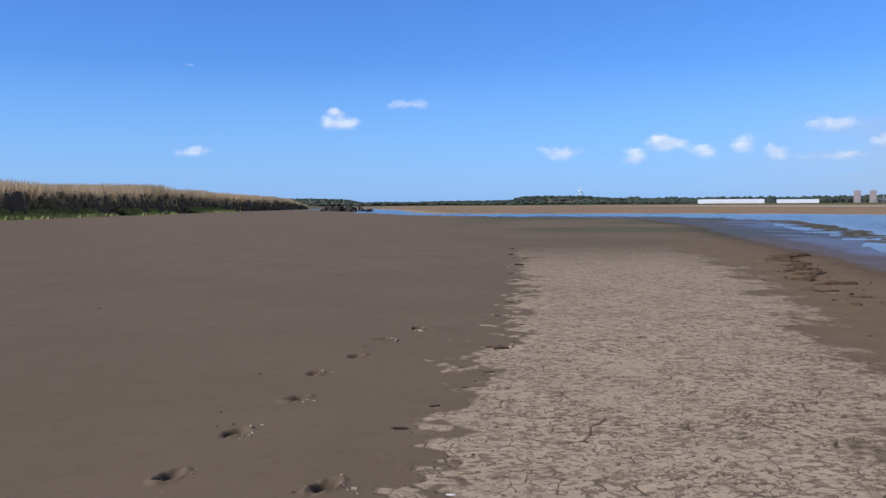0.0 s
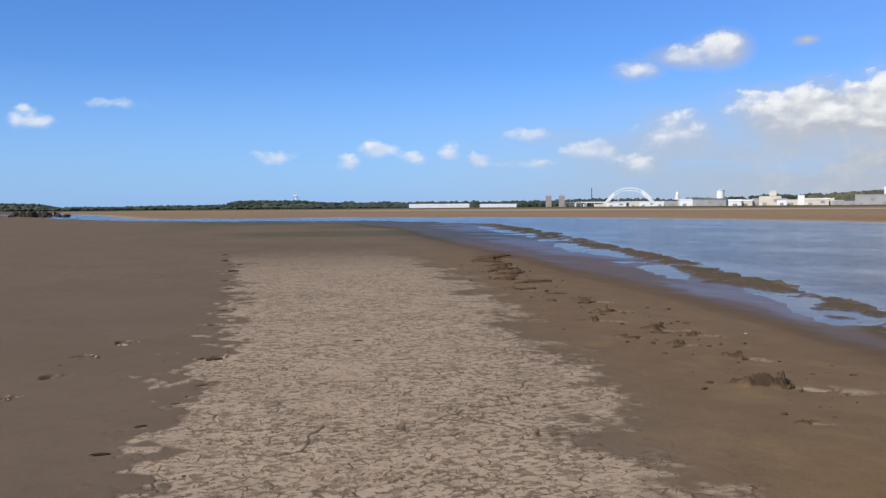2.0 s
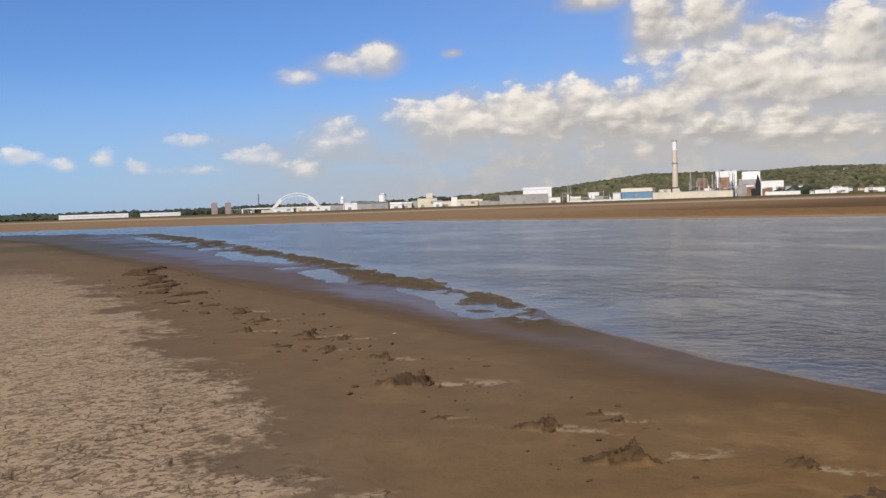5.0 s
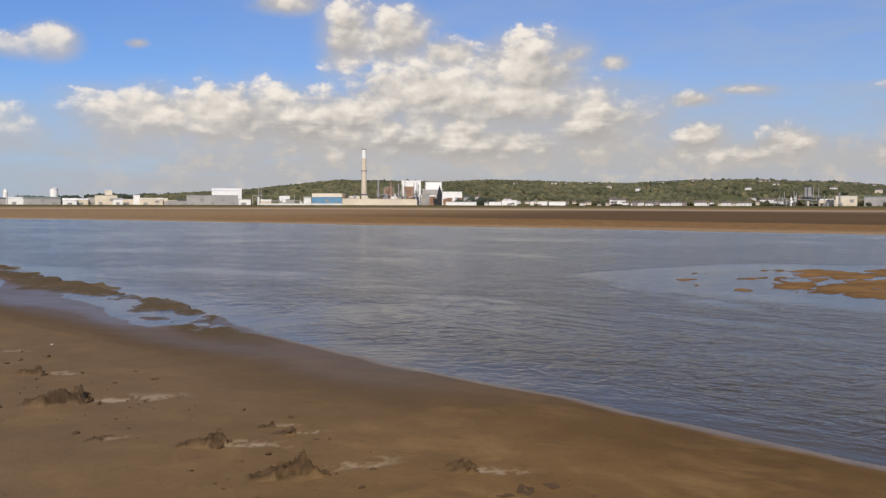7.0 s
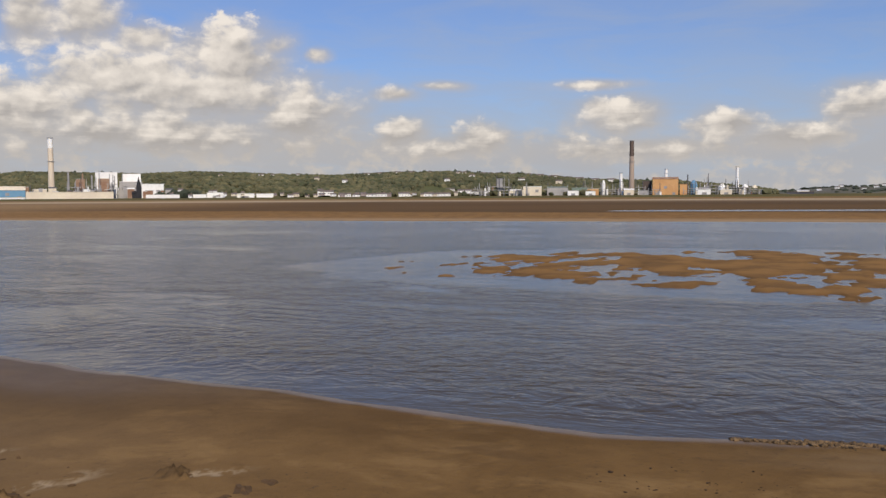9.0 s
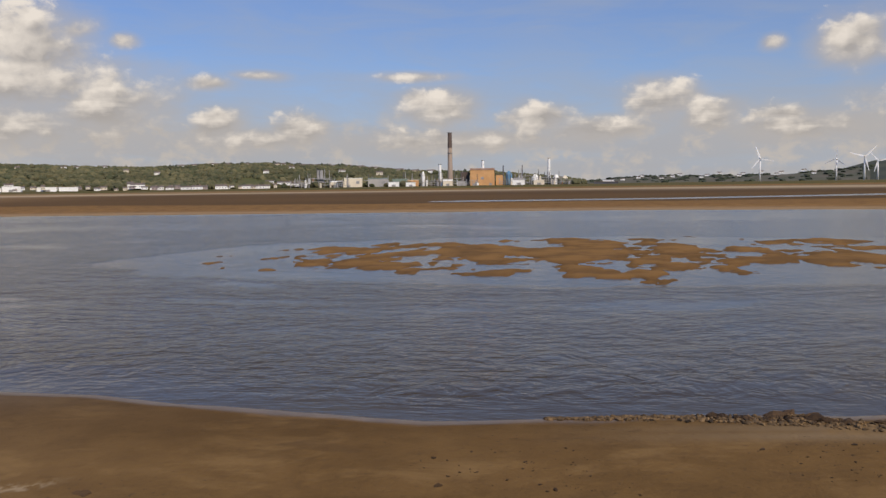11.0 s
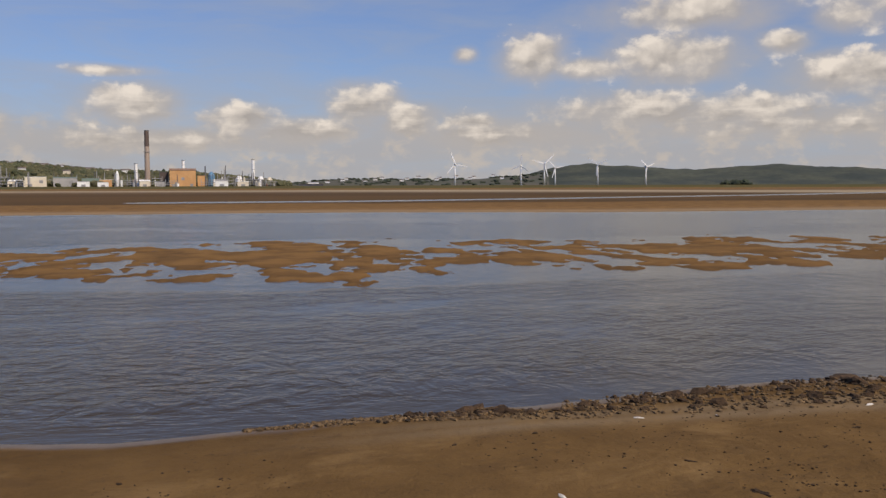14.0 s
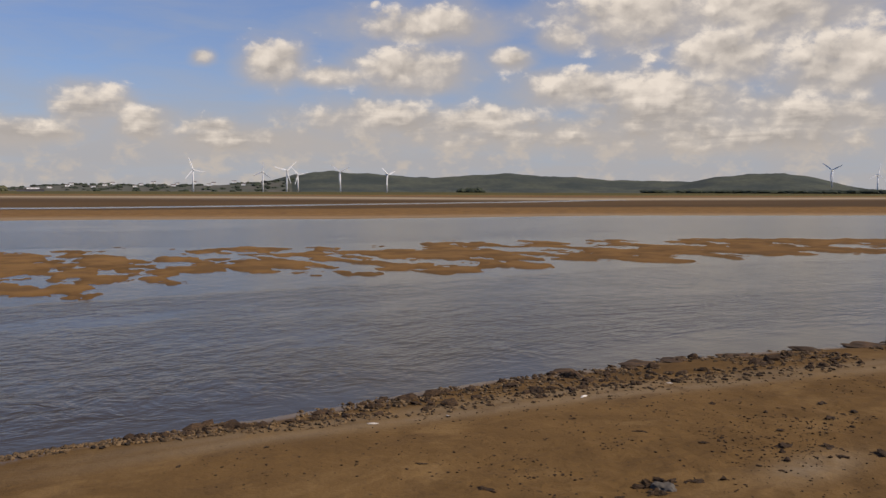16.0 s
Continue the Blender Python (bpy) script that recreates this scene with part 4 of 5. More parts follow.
def pipe_rack(az, d, w, h, seed, label, base=0.0):
    """Columns, decks, pipes and thin stacks of a chemical works."""
    rng = random.Random(seed)
    o = thing("process_plant", bearing(az, d, base), -az, label, "plant")
    cols = max(3, int(w / 6))
    for i in range(cols):
        part("column", box(.9, .9, h * rng.uniform(.5, .95), (i / (cols - 1) - .5) * w, rng.uniform(-4, 4), 0), mat_steel, o)
    for k in range(3):
        part("deck", box(w * rng.uniform(.5, 1), 9, .8, rng.uniform(-.15, .15) * w, 0, h * (.2 + .22 * k)), mat_steel, o)
    for k in range(max(2, cols // 2)):
        r = rng.uniform(.8, 2.2)
        part("vessel", tube(r, r * .9, h * rng.uniform(.35, .8), 0, rng.uniform(-.5, .5) * w, -3, 12), rng.choice((mat_white, mat_white, mat_grey, mat_cream, mat_rust, mat_steel)), o)
    for k in range(2):
        part("flue", tube(.7, .5, h * rng.uniform(1.0, 1.5), 0, rng.uniform(-.45, .45) * w, 2, 10), rng.choice((mat_steel, mat_dark)), o)
    return o


tank("silo", 35.95, 1600, 6.6, 28, mat_white, "tall white cylindrical silo above the works", dome=.06)
shed("warehouse", 35.3, 1500, 52, 10.5, mat_grey, mat_green, "long grey shed with a green sheet roof", pitch=2)
shed("warehouse", 36.8, 1490, 20, 7.5, mat_white, mat_white, "white gabled shed beside the silo", pitch=3)
shed("hopper_house", 38.84, 1500, 33, 15, mat_cream, mat_grey, "pale hopper building on the far shore")
shed("hopper_tower", 38.99, 1498, 10.5, 23, mat_cream, mat_white, "narrow pale tower of the hopper building", depth=9)
shed("warehouse", 40.0, 1500, 24, 9.3, mat_cream, mat_grey, "cream low shed on the shore")
shed("block_tower", 40.59, 1495, 10, 15.5, mat_white, mat_white, "small white tower block")
shed("warehouse", 41.44, 1490, 35, 8.5, mat_cream, mat_cream, "cream gabled shed on the shore", pitch=3)
shed("warehouse", 42.8, 1480, 28, 7.0, mat_grey, mat_cream, "low grey shed on the shore")
shed("large_hall", 45.09, 1450, 78, 15, mat_grey, mat_grey, "large grey industrial hall", depth=40)
shed("upper_hall", 45.97, 1520, 48, 24, mat_white, mat_white, "tall white hall behind the grey hall", pitch=4)
pipe_rack(47.85, 1500, 15, 24, 3, "dark steel tower of the works")
shed("warehouse", 49.56, 1500, 17, 13.5, mat_white, mat_white, "small white shed before the hill", pitch=2)
shed("flood_wall", 50.6, 1420, 128, 2.4, mat_white, mat_cream, "long low white river wall", "wall", depth=1.5, plain=True)
shed("blue_hall", 52.25, 1460, 48, 13.5, mat_blue, mat_cream, "bright blue hall with a pale roof", pitch=6)
shed("river_wall", 55.64, 1430, 120, 10, mat_cream, mat_cream, "long beige wall below the chimney", "wall", depth=12, plain=True)
stack("thin_stack", 55.55, 1500, 1.8, 42, mat_steel, "thin grey steel stack")
stack("thin_stack", 56.34, 1500, 1.5, 40, mat_rust, "thin rusty stack of the works")
stack("thin_stack", 56.85, 1500, 1.5, 37, mat_steel, "thin grey steel stack")
shed("boiler_house", 56.21, 1500, 13, 31, mat_rust, mat_steel, "brown pipe-clad boiler house")
shed("boiler_house", 57.53, 1470, 17, 31, mat_rust, mat_cream, "brown boiler house with pale columns")
shed("white_block", 57.67, 1520, 33, 42, mat_white, mat_white, "tall bright white process building")
shed("white_block", 59.12, 1545, 28, 40, mat_white, mat_white, "second tall white process building")
shed("white_block", 59.05, 1520, 34, 27, mat_grey, mat_white, "mid-height grey and white process building")
shed("white_block", 60.33, 1520, 34, 23, mat_white, mat_white, "lower white process building")
pipe_rack(58.4, 1480, 18, 26, 5, "steel pipes between the white blocks")
pipe_rack(56.6, 1465, 30, 22, 6, "rusty pipes and vessels at the chimney foot")
stack("main_chimney", 54.62, 1550, 5.2, 97, mat_conc, "tall tapered concrete chimney with a white top", top=mat_white, taper=.72, band=.16)
pipe_rack(48.9, 1490, 26, 11, 8, "low steel plant beside the works")
pipe_rack(50.4, 1490, 22, 12, 9, "low steel plant behind the wall")


def church(az, d):
    o = thing("church", bearing(az, d), -az, "dark stone church with a pointed spire", "church")
    part("tower", box(7.5, 7.5, 15), mat_slate, o)
    part("spire", tube(4.6, .25, 18.5, 15, seg=8), mat_slate, o)
    part("nave", box(10, 18, 8, -5, 9), mat_slate, o)
    part("nave_roof", gable(10, 18, 4, 8), mat_slate, o).location = (-5, 9, 0)
    return o


church(59.51, 1440)


def house(az, d, w, h, base=0.0, wall=None, label="white rendered house with a slate roof"):
    o = thing("house", bearing(az, d, base), -az, label, "house", "houses on the far shore")
    depth = 8
    wall = wall or mat_white
    shell = part("wall", box(w, depth, h * .68), wall, o)
    top = part("roof", gable(w, depth, h * .38, h * .66, .4), mat_roof, o)
    n = max(2, int(w / 4.5))
    for i in range(n):
        part("window", box(1.3, .2, 1.3, (i + .5) * w / n - w / 2, -depth / 2 - .05, h * .3), mat_dark, shell)
    part("chimney", box(.8, .8, 1.6, w * .3, 0, h * .98), mat_rust, top)
    return o


def row(name, az, d, w, h, label):
    shed(name, az, d, w, h, mat_white, mat_white, label, depth=9)


row("terrace", 60.91, 1420, 49, 5.2, "long low white waterside building")
row("terrace", 63.11, 1420, 20, 5.4, "low white waterside building")
row("terrace", 64.09, 1430, 27, 8.0, "white waterside building on the far shore")
row("terrace", 65.91, 1420, 27, 6.2, "low white waterside building")
row("terrace", 67.11, 1420, 26, 6.0, "low white waterside building")
for az, d, w, h, base in ((61.97, 1480, 8, 7, 9), (63.91, 1470, 13, 6, 7), (71.02, 1480, 22, 9, 3), (70.6, 1490, 9, 12, 2), (72.0, 1425, 13, 5.8, 0), (72.9, 1425, 12, 5.6, 0),
                          (73.82, 1420, 13, 6, 0), (74.55, 1420, 16, 6.8, 0), (76.0, 1420, 18, 7.5, 0), (77.6, 1420, 16, 6.8, 0), (78.4, 1420, 15, 6.4, 0),
                          (79.94, 1500, 24, 7, 5), (79.0, 1500, 14, 6, 8), (80.6, 1490, 12, 6, 3)):
    house(az, d, w, h, base)
shore_rng = random.Random(41)
for k in range(34):
    az = 61.2 + 18.6 * (k + shore_rng.uniform(.1, .9)) / 34
    house(az, 1405 + shore_rng.uniform(0, 70), shore_rng.uniform(5, 11), shore_rng.uniform(3.6, 7.2), shore_rng.choice((0, 0, 1.5, 3)), shore_rng.choice((mat_white, mat_white, mat_white, mat_cream, mat_flats)),
          "small pale house on the far shore")
for k in range(22):
    az = 52.8 + 8.4 * (k + shore_rng.uniform(.1, .9)) / 22
    shed("works_building", az, 1446 + shore_rng.uniform(0, 30), shore_rng.uniform(4, 12), shore_rng.uniform(9, 19), shore_rng.choice((mat_rust, mat_rust, mat_grey, mat_cream, mat_steel, mat_white)),
         shore_rng.choice((mat_grey, mat_dark, mat_white)), "small block among the pipes of the works", depth=8, pitch=shore_rng.choice((0, 0, 2)), plain=True)
for az, w, h, k in ((53.6, 20, 17, 61), (55.9, 22, 27, 62), (57.0, 20, 30, 63), (58.0, 14, 34, 64), (80.9, 30, 18, 65), (82.6, 26, 21, 66), (83.6, 20, 15, 67)):
    pipe_rack(az, 1452, w, h, k, "rusty steel frames and pipes of the works")
CREST = [(50, 1.02), (53.1, 1.38), (59.7, 1.28), (62.3, 1.40), (67.7, 1.26), (71.3, 1.16), (75.3, 1.33), (79.1, 1.38), (81.4, 1.24), (83.9, 1.18), (88, .80), (93.4, .66)]
rows_rng = random.Random(77)
for az, w, q in ((75.6, 16, .97), (76.0, 15, 1.0), (76.5, 17, .98), (79.5, 12, .85), (79.9, 10, .86), (81.1, 14, .97), (81.6, 12, .98), (82.2, 18, .99), (82.7, 16, .98), (83.2, 14, .98), (66.9, 12, .82),
                 (67.6, 9, .84), (84.0, 16, .97), (84.8, 18, .96), (85.6, 20, .96), (86.5, 18, .95), (87.3, 20, .95), (73.6, 14, .95), (74.4, 12, .97), (77.6, 12, .96), (70.4, 10, .7), (78.8, 12, .55),
                 (72.2, 12, .6), (88.3, 16, .95), (89.3, 18, .95), (64.4, 9, .75), (69.2, 9, .92), (80.4, 12, .7), (83.6, 14, .6), (86.0, 14, .6)):
    d = 1650 + 470 * q
    base = .6 + float(step(np.array(q), 0, 1)) * math.tan(radians(float(ridge_height(az, CREST)))) * 2120
    house(az, d - 12, w, rows_rng.uniform(7, 8.5), base + 1.5, rows_rng.choice((mat_white, mat_white, mat_cream)), "pale hillside house among trees")
pipe_rack(81.97, 1500, 36, 24, 11, "grey steel process towers")
shed("tower_block", 82.19, 1510, 10, 30, mat_steel, mat_dark, "grey open steel tower")
shed("cream_shed", 84.3, 1480, 30, 15, mat_cream, mat_white, "cream shed with pale roof")
shed("warehouse", 85.9, 1500, 34, 14, mat_grey, mat_green, "grey-green shed of the works", pitch=1.5)
shed("warehouse", 87.3, 1520, 26, 13, mat_green, mat_green, "dull green shed of the works")
shed("warehouse", 88.1, 1540, 22, 11, mat_brick, mat_cream, "orange brick shed of the works")
tank("tank", 88.82, 1600, 3.0, 27, mat_white, "narrow white tank beside the works")
stack("white_stack", 89.91, 1600, 2.8, 39, mat_white, "white steel stack of the works", taper=.95)
stack("dark_chimney", 90.57, 1600, 4.9, 95.5, mat_stackbrown, "tall brown chimney with a darkened top", top=mat_soot, taper=.72, band=.28)
shed("brick_hall", 92.65, 1550, 42, 27, mat_brick, mat_rust, "big orange brick power house", depth=26, pitch=3.5)
shed("brick_annexe", 93.75, 1552, 12, 18, mat_brick, mat_rust, "lower brown annexe of the power house")
shed("brick_annexe", 91.55, 1560, 14, 24, mat_soot, mat_dark, "dark side block of the power house")
stack("roof_stack", 92.69, 1562, 2.6, 44, mat_white, "short white roof stack", base=24, taper=.95)
tank("tank", 94.37, 1550, 5.6, 25, mat_blue, "bright blue storage tank")
stack("thin_stack", 94.0, 1560, 1.2, 34, mat_dark, "thin dark stack of the works")
stack("white_stack", 96.94, 1700, 2.8, 50, mat_white, "tall white steel stack of the works", taper=.95)
tank("tank", 96.06, 1680, 6.8, 20, mat_white, "white domed tank of the works", dome=.35)
tank("tank", 97.4, 1700, 6.4, 19, mat_white, "white domed tank of the works", dome=.35)
tank("tank", 97.95, 1720, 6.6, 17, mat_cream, "pale domed tank of the works", dome=.35)
for i, (az, w, h) in enumerate(((81.0, 24, 14), (83.0, 22, 16), (85.2, 26, 17), (86.4, 28, 15), (88.3, 24, 18), (89.7, 24, 16), (92.0, 20, 14), (94.2, 24, 16), (95.2, 26, 20), (96.9, 24, 18), (98.0, 18, 12), (89.2, 26, 15), (90.2, 24, 18), (91.0, 22, 20), (94.9, 24, 18), (95.6, 26, 24), (96.5, 24, 20), (87.6, 26, 20), (97.3, 20, 17))):
    pipe_rack(az, 1500 + 17 * (i % 6), w, h, 20 + i, "grey process plant with thin masts")
shed("jetty", 100.55, 1300, 34, 3.2, mat_dark, mat_soot, "dark low timber jetty at the shore", "jetty", depth=8)
shed("jetty_hut", 100.7, 1302, 16, 5.8, mat_white, mat_steel, "white huts on the jetty", "hut", depth=5, base=3.2)
for i in range(16):
    az = 101.6 + i * .75 + .3 * math.sin(i * 2.3)
    house(az, 3150 + 40 * (i % 4), 15, 7, 10 + 5 * (i % 3) + .9 * i, label="tiny far house of the hillside town")

# works further upstream
shed("long_warehouse", 18.24, 2400, 162, 7.0, mat_white, mat_white, "very long white warehouse with a pale roof", depth=60, pitch=4, plain=True)
shed("long_warehouse", 22.07, 2400, 98, 6.2, mat_white, mat_white, "long white warehouse with a pale roof", depth=60, pitch=3.5, plain=True)
for az in (25.32, 26.16):
    o = shed("tower_block", az, 2300, 15, 28, mat_flats, mat_grey, "reddish-grey high-rise block of flats", depth=14)
    part("plant_room", box(6, 6, 3, z=28.7), mat_grey, o)
stack("mast", 28.06, 2000, 1.2, 42, mat_dark, "thin dark mast above the works", taper=.7)
tank("silo", 33.36, 1700, 3.9, 27, mat_white, "narrow white silo among the sheds")
shed("warehouse", 34.13, 1600, 36, 11, mat_white, mat_white, "white sheds near the bridge", pitch=2)
shed("warehouse", 33.0, 1620, 22, 10, mat_grey, mat_dark, "dark-roofed shed near the bridge", pitch=2)
for i, (az, d, w, h) in enumerate(((34.7, 1580, 18, 8), (37.4, 1500, 22, 8), (38.1, 1510, 16, 12), (39.5, 1480, 14, 9), (42.1, 1490, 16, 10), (43.4, 1470, 22, 7), (47.0, 1440, 22, 9), (48.4, 1450, 16, 7),
                                   (49.9, 1460, 14, 9), (51.0, 1480, 12, 12), (54.0, 1480, 18, 15), (61.3, 1500, 12, 14), (86.9, 1480, 18, 8), (90.4, 1490, 16, 9), (91.3, 1480, 14, 8), (95.0, 1490, 20, 9),
                                   (96.3, 1500, 18, 8), (97.2, 1560, 16, 10), (88.0, 1470, 16, 7), (83.2, 1460, 18, 9))):
    shed("works_building", az, d, w, h, (mat_white, mat_cream, mat_grey)[i % 3], (mat_grey, mat_white, mat_dark)[i % 3], "small works building on the far shore", pitch=(0, 2.2)[i % 2])
for i, (az, w, h) in enumerate(((28.6, 24, 5), (29.6, 38, 7), (30.9, 30, 7), (31.8, 46, 8), (32.6, 20, 7))):
    shed("warehouse", az, 1750, w, h, mat_white if i % 2 else mat_cream, mat_white, "low white riverside sheds")
pipe_rack(27.0, 1900, 40, 14, 40, "grey steel plant near the bridge")


def arch_bridge(az, d, span, rise, deck):
    o = thing("arch_bridge", bearing(az, d), -az, "white steel arch bridge over the river", "bridge")

    def rib(y, lift, thick):
        n = 28
        bm = bmesh.new()
        rings = []
        for i in range(n + 1):
            u = 2 * i / n - 1
            t = thick * (1.0 + 2.6 * u ** 4)
            z = deck * .4 + (rise - deck * .4) * (1 - abs(u) ** 2.4) + lift
            rings.append([bm.verts.new((u * span / 2, y + sy * 1.0, z + sz * t / 2)) for sy, sz in ((-1, -1), (1, -1), (1, 1), (-1, 1))])
        for a, b in zip(rings[:-1], rings[1:]):
            for k in range(4):
                bm.faces.new((a[k], a[(k + 1) % 4], b[(k + 1) % 4], b[k]))
        return bm
    part("arch_rib", rib(-7, 0, 2.2), mat_arch, o)
    part("arch_rib", rib(7, 0, 2.2), mat_arch, o)
    part("lower_chord", rib(-7, -5.5, 1.8), mat_arch, o)
    part("lower_chord", rib(7, -5.5, 1.8), mat_arch, o)
    for lo, hi in ((-.80, -.60), (.46, .84)):
        bm = bmesh.new()
        rings = []
        for i in range(9):
            u = lo + (hi - lo) * i / 8
            z = deck * .4 + (rise - deck * .4) * (1 - abs(u) ** 2.4)
            rings.append([bm.verts.new((u * span / 2, y, z + dz)) for y, dz in ((-8.4, -8.5), (8.4, -8.5), (8.4, 2.6), (-8.4, 2.6))])
        for p, q in zip(rings[:-1], rings[1:]):
            for k in range(4):
                bm.faces.new((p[k], p[(k + 1) % 4], q[(k + 1) % 4], q[k]))
        bm.faces.new(rings[0][::-1])
        bm.faces.new(rings[-1])
        part("cladding", bm, mat_turbine, o, "white sheeting over a part of the arch")
    part("deck", box(span * 2.1, 12, 2.2, z=deck), mat_white, o)
    for i in range(13):
        u = 2 * (i + 1) / 14 - 1
        top = deck * .4 + (rise - deck * .4) * (1 - abs(u) ** 2.4)
        if top > deck + 2:
            part("hanger", box(.35, .35, top - deck, u * span / 2, -7, deck), mat_turbine, o)
    for x in (-1, 1):
        part("pier", box(5, 14, deck, x * span * .5), mat_grey, o)
        part("pier", box(4, 12, deck, x * span * .85), mat_grey, o)
    return o


arch_bridge(30.43, 2000, 112, 41, 9)


# ------------------------------------------------------------------ wind turbines
def turbine(az, d, hub, blade, phase, yaw, base=0.0, label="white three-bladed wind turbine on the flats"):
    o = thing("wind_turbine", bearing(az, d, base), -az + yaw, label, "wind turbine", "wind turbines")
    hub -= base
    part("tower", tube(2.6, 1.5, hub, seg=20), mat_turbine, o, smooth=True)
    part("nacelle", box(3.6, 9, 3.6, 0, 1.5, hub - 1.6), mat_turbine, o)
    nose = part("hub", tube(1.9, .9, 3.0, 0, seg=14), mat_turbine, o)
    nose_m = Matrix.Translation((0, -3.2, hub)) @ pose(0, 0, 0, 90)
    nose.matrix_basis = nose_m
    for k in range(3):
        bm = bmesh.new()
        secs = []
        for i in range(7):
            u = i / 6
            w = (1.2 + 3.0 * min(1, u * 5)) * (1 - .80 * u) + .5
            secs.append([bm.verts.new((sx * w, sy * (.6 - .45 * u), 1.2 + u * blade)) for sx, sy in ((-.35, -1), (.65, -.3), (.65, .3), (-.35, 1))])
        for a, b in zip(secs[:-1], secs[1:]):
            for j in range(4):
                bm.faces.new((a[j], a[(j + 1) % 4], b[(j + 1) % 4], b[j]))
        bm.faces.new(secs[-1])
        part("blade", bm, mat_turbine, nose).matrix_basis = nose_m.inverted() @ Matrix.Translation((0, -4.6, hub)) @ pose(0, 0, 0, 0, phase + 120 * k, 0)
    return o


turbine(109.82, 2500, 60, 33, -20, 8)
turbine(114.09, 2650, 59, 31, 6, -20)
turbine(115.59, 2500, 60, 36, 45, 14)
turbine(116.29, 2800, 54, 31, 78, 10)
turbine(118.98, 2700, 62, 33, 65, -10)
turbine(121.98, 2700, 54, 30, 70, 40)
turbine(149.38, 3000, 74, 36, 66, -25, 20)
turbine(151.81, 3100, 61, 33, 8, 30, 10)
turbine(9.0, 3100, 46, 24, 10, 60, 15, "small far wind turbine on the hill")


# ------------------------------------------------------------------ the reed bank downstream of the beach
def bank_x(y):
    return -60 + 4 * fbm(y, y * 0, 60, 101, 3) + 1.6 * fbm(y, y * 0, 9, 103, 3)


def build_bank():
    y = np.arange(40, 402, .8)
    rise = np.interp(y, [40, 110, 200, 300, 370, 392, 402], [3.4, 3.4, 4.2, 3.4, 2.6, 2.2, .2])
    cols = [(0, -.3), (.3, .25), (.6, .62), (1.0, .9), (2.2, 1.0), (9, 1.02), (26, 1.05), (70, 1.0)]
    P = np.zeros((len(cols), len(y), 3))
    for i, (off, k) in enumerate(cols):
        rag = fbm(y, y * 0 + off, 2.5, 107, 3) * (1.6 if 0 < off < 2 else .4)
        P[i] = np.stack([bank_x(y) - off + rag, y, rise * k * (1 + .25 * fbm(y, y * 0, 5, 109, 3))], -1)
    tagged(new("bank", grid_mesh("bank", P[::-1].copy(), mat_bank)), "dark eroded peat edge of the marsh", "bank", kind="structure")
    rng = np.random.default_rng(5)
    n = 60000
    yy = 402 - 362 * rng.uniform(0, 1, n) ** 1.15
    off = rng.uniform(0, 1, n) ** 1.8 * 22 + .5
    xx = bank_x(yy) - off
    z0 = np.interp(yy, y, rise) * np.where(off < 2.2, rng.uniform(.35, .9, n), .9)
    h = rng.uniform(1.9, 2.4, n) * np.interp(yy, [40, 120, 200, 300, 360, 402], [1, 1, 1.1, .95, .75, .3]) * (1 + .5 * fbm(yy, xx, 14, 113, 3))
    w = rng.uniform(.05, .14, n)
    a = rng.uniform(0, math.pi, n)
    lean = rng.normal(0, .25, (n, 2))
    V = np.zeros((n, 3, 3))
    V[:, 0] = np.stack([xx - w * np.cos(a), yy - w * np.sin(a), z0], -1)
    V[:, 1] = np.stack([xx + w * np.cos(a), yy + w * np.sin(a), z0], -1)
    V[:, 2] = np.stack([xx + lean[:, 0], yy + lean[:, 1], z0 + h], -1)
    tagged(new("reeds", soup_mesh("reeds", V.reshape(-1, 3), np.arange(3 * n).reshape(-1, 3), mat_reed)), "dense pale dry reeds on the bank", "reeds", kind="stuff")
    # tussocks hanging over the worn face
    n = 2600
    yy = rng.uniform(60, 398, n)
    k = rng.uniform(.1, 1.0, n)
    xx = bank_x(yy) - .2 - .9 * k + rng.normal(0, .25, n)
    zz = np.interp(yy, y, rise) * k
    keep = fbm(yy, zz * 6, 5, 121, 3) > -.08
    size = rng.uniform(.25, .75, (n, 1)) * np.array([[.7, 1.2, .9]])
    clumps("tussocks", np.stack([xx, yy, zz], -1)[keep], size[keep], mat_tussock, 41, "dark tussocks on the worn bank face", "tussocks")
    # grass tumbled down at the foot
    n = 15000
    yy = rng.uniform(80, 260, n)
    off = -np.abs(rng.normal(0, 2.2, n)) + .6
    keep = fbm(yy, yy * 0, 26, 117, 3) > np.where(yy < 185, -.38, .12)
    yy, off = yy[keep], off[keep]
    n = len(yy)
    xx = bank_x(yy) - off
    h = rng.uniform(.25, .7, n)
    w = rng.uniform(.1, .3, n)
    a = rng.uniform(0, math.pi, n)
    z0 = np.maximum(0, .9 - .45 * np.abs(off - .2))
    V = np.zeros((n, 3, 3))
    V[:, 0] = np.stack([xx - w * np.cos(a), yy - w * np.sin(a), z0 - .1], -1)
    V[:, 1] = np.stack([xx + w * np.cos(a), yy + w * np.sin(a), z0 - .1], -1)
    V[:, 2] = np.stack([xx + rng.normal(0, .2, n), yy + rng.normal(0, .2, n), z0 + h], -1)
    tagged(new("grass", soup_mesh("grass", V.reshape(-1, 3), np.arange(3 * n).reshape(-1, 3), mat_grass)), "green grass at the foot of the bank", "grass", kind="stuff")


build_bank()


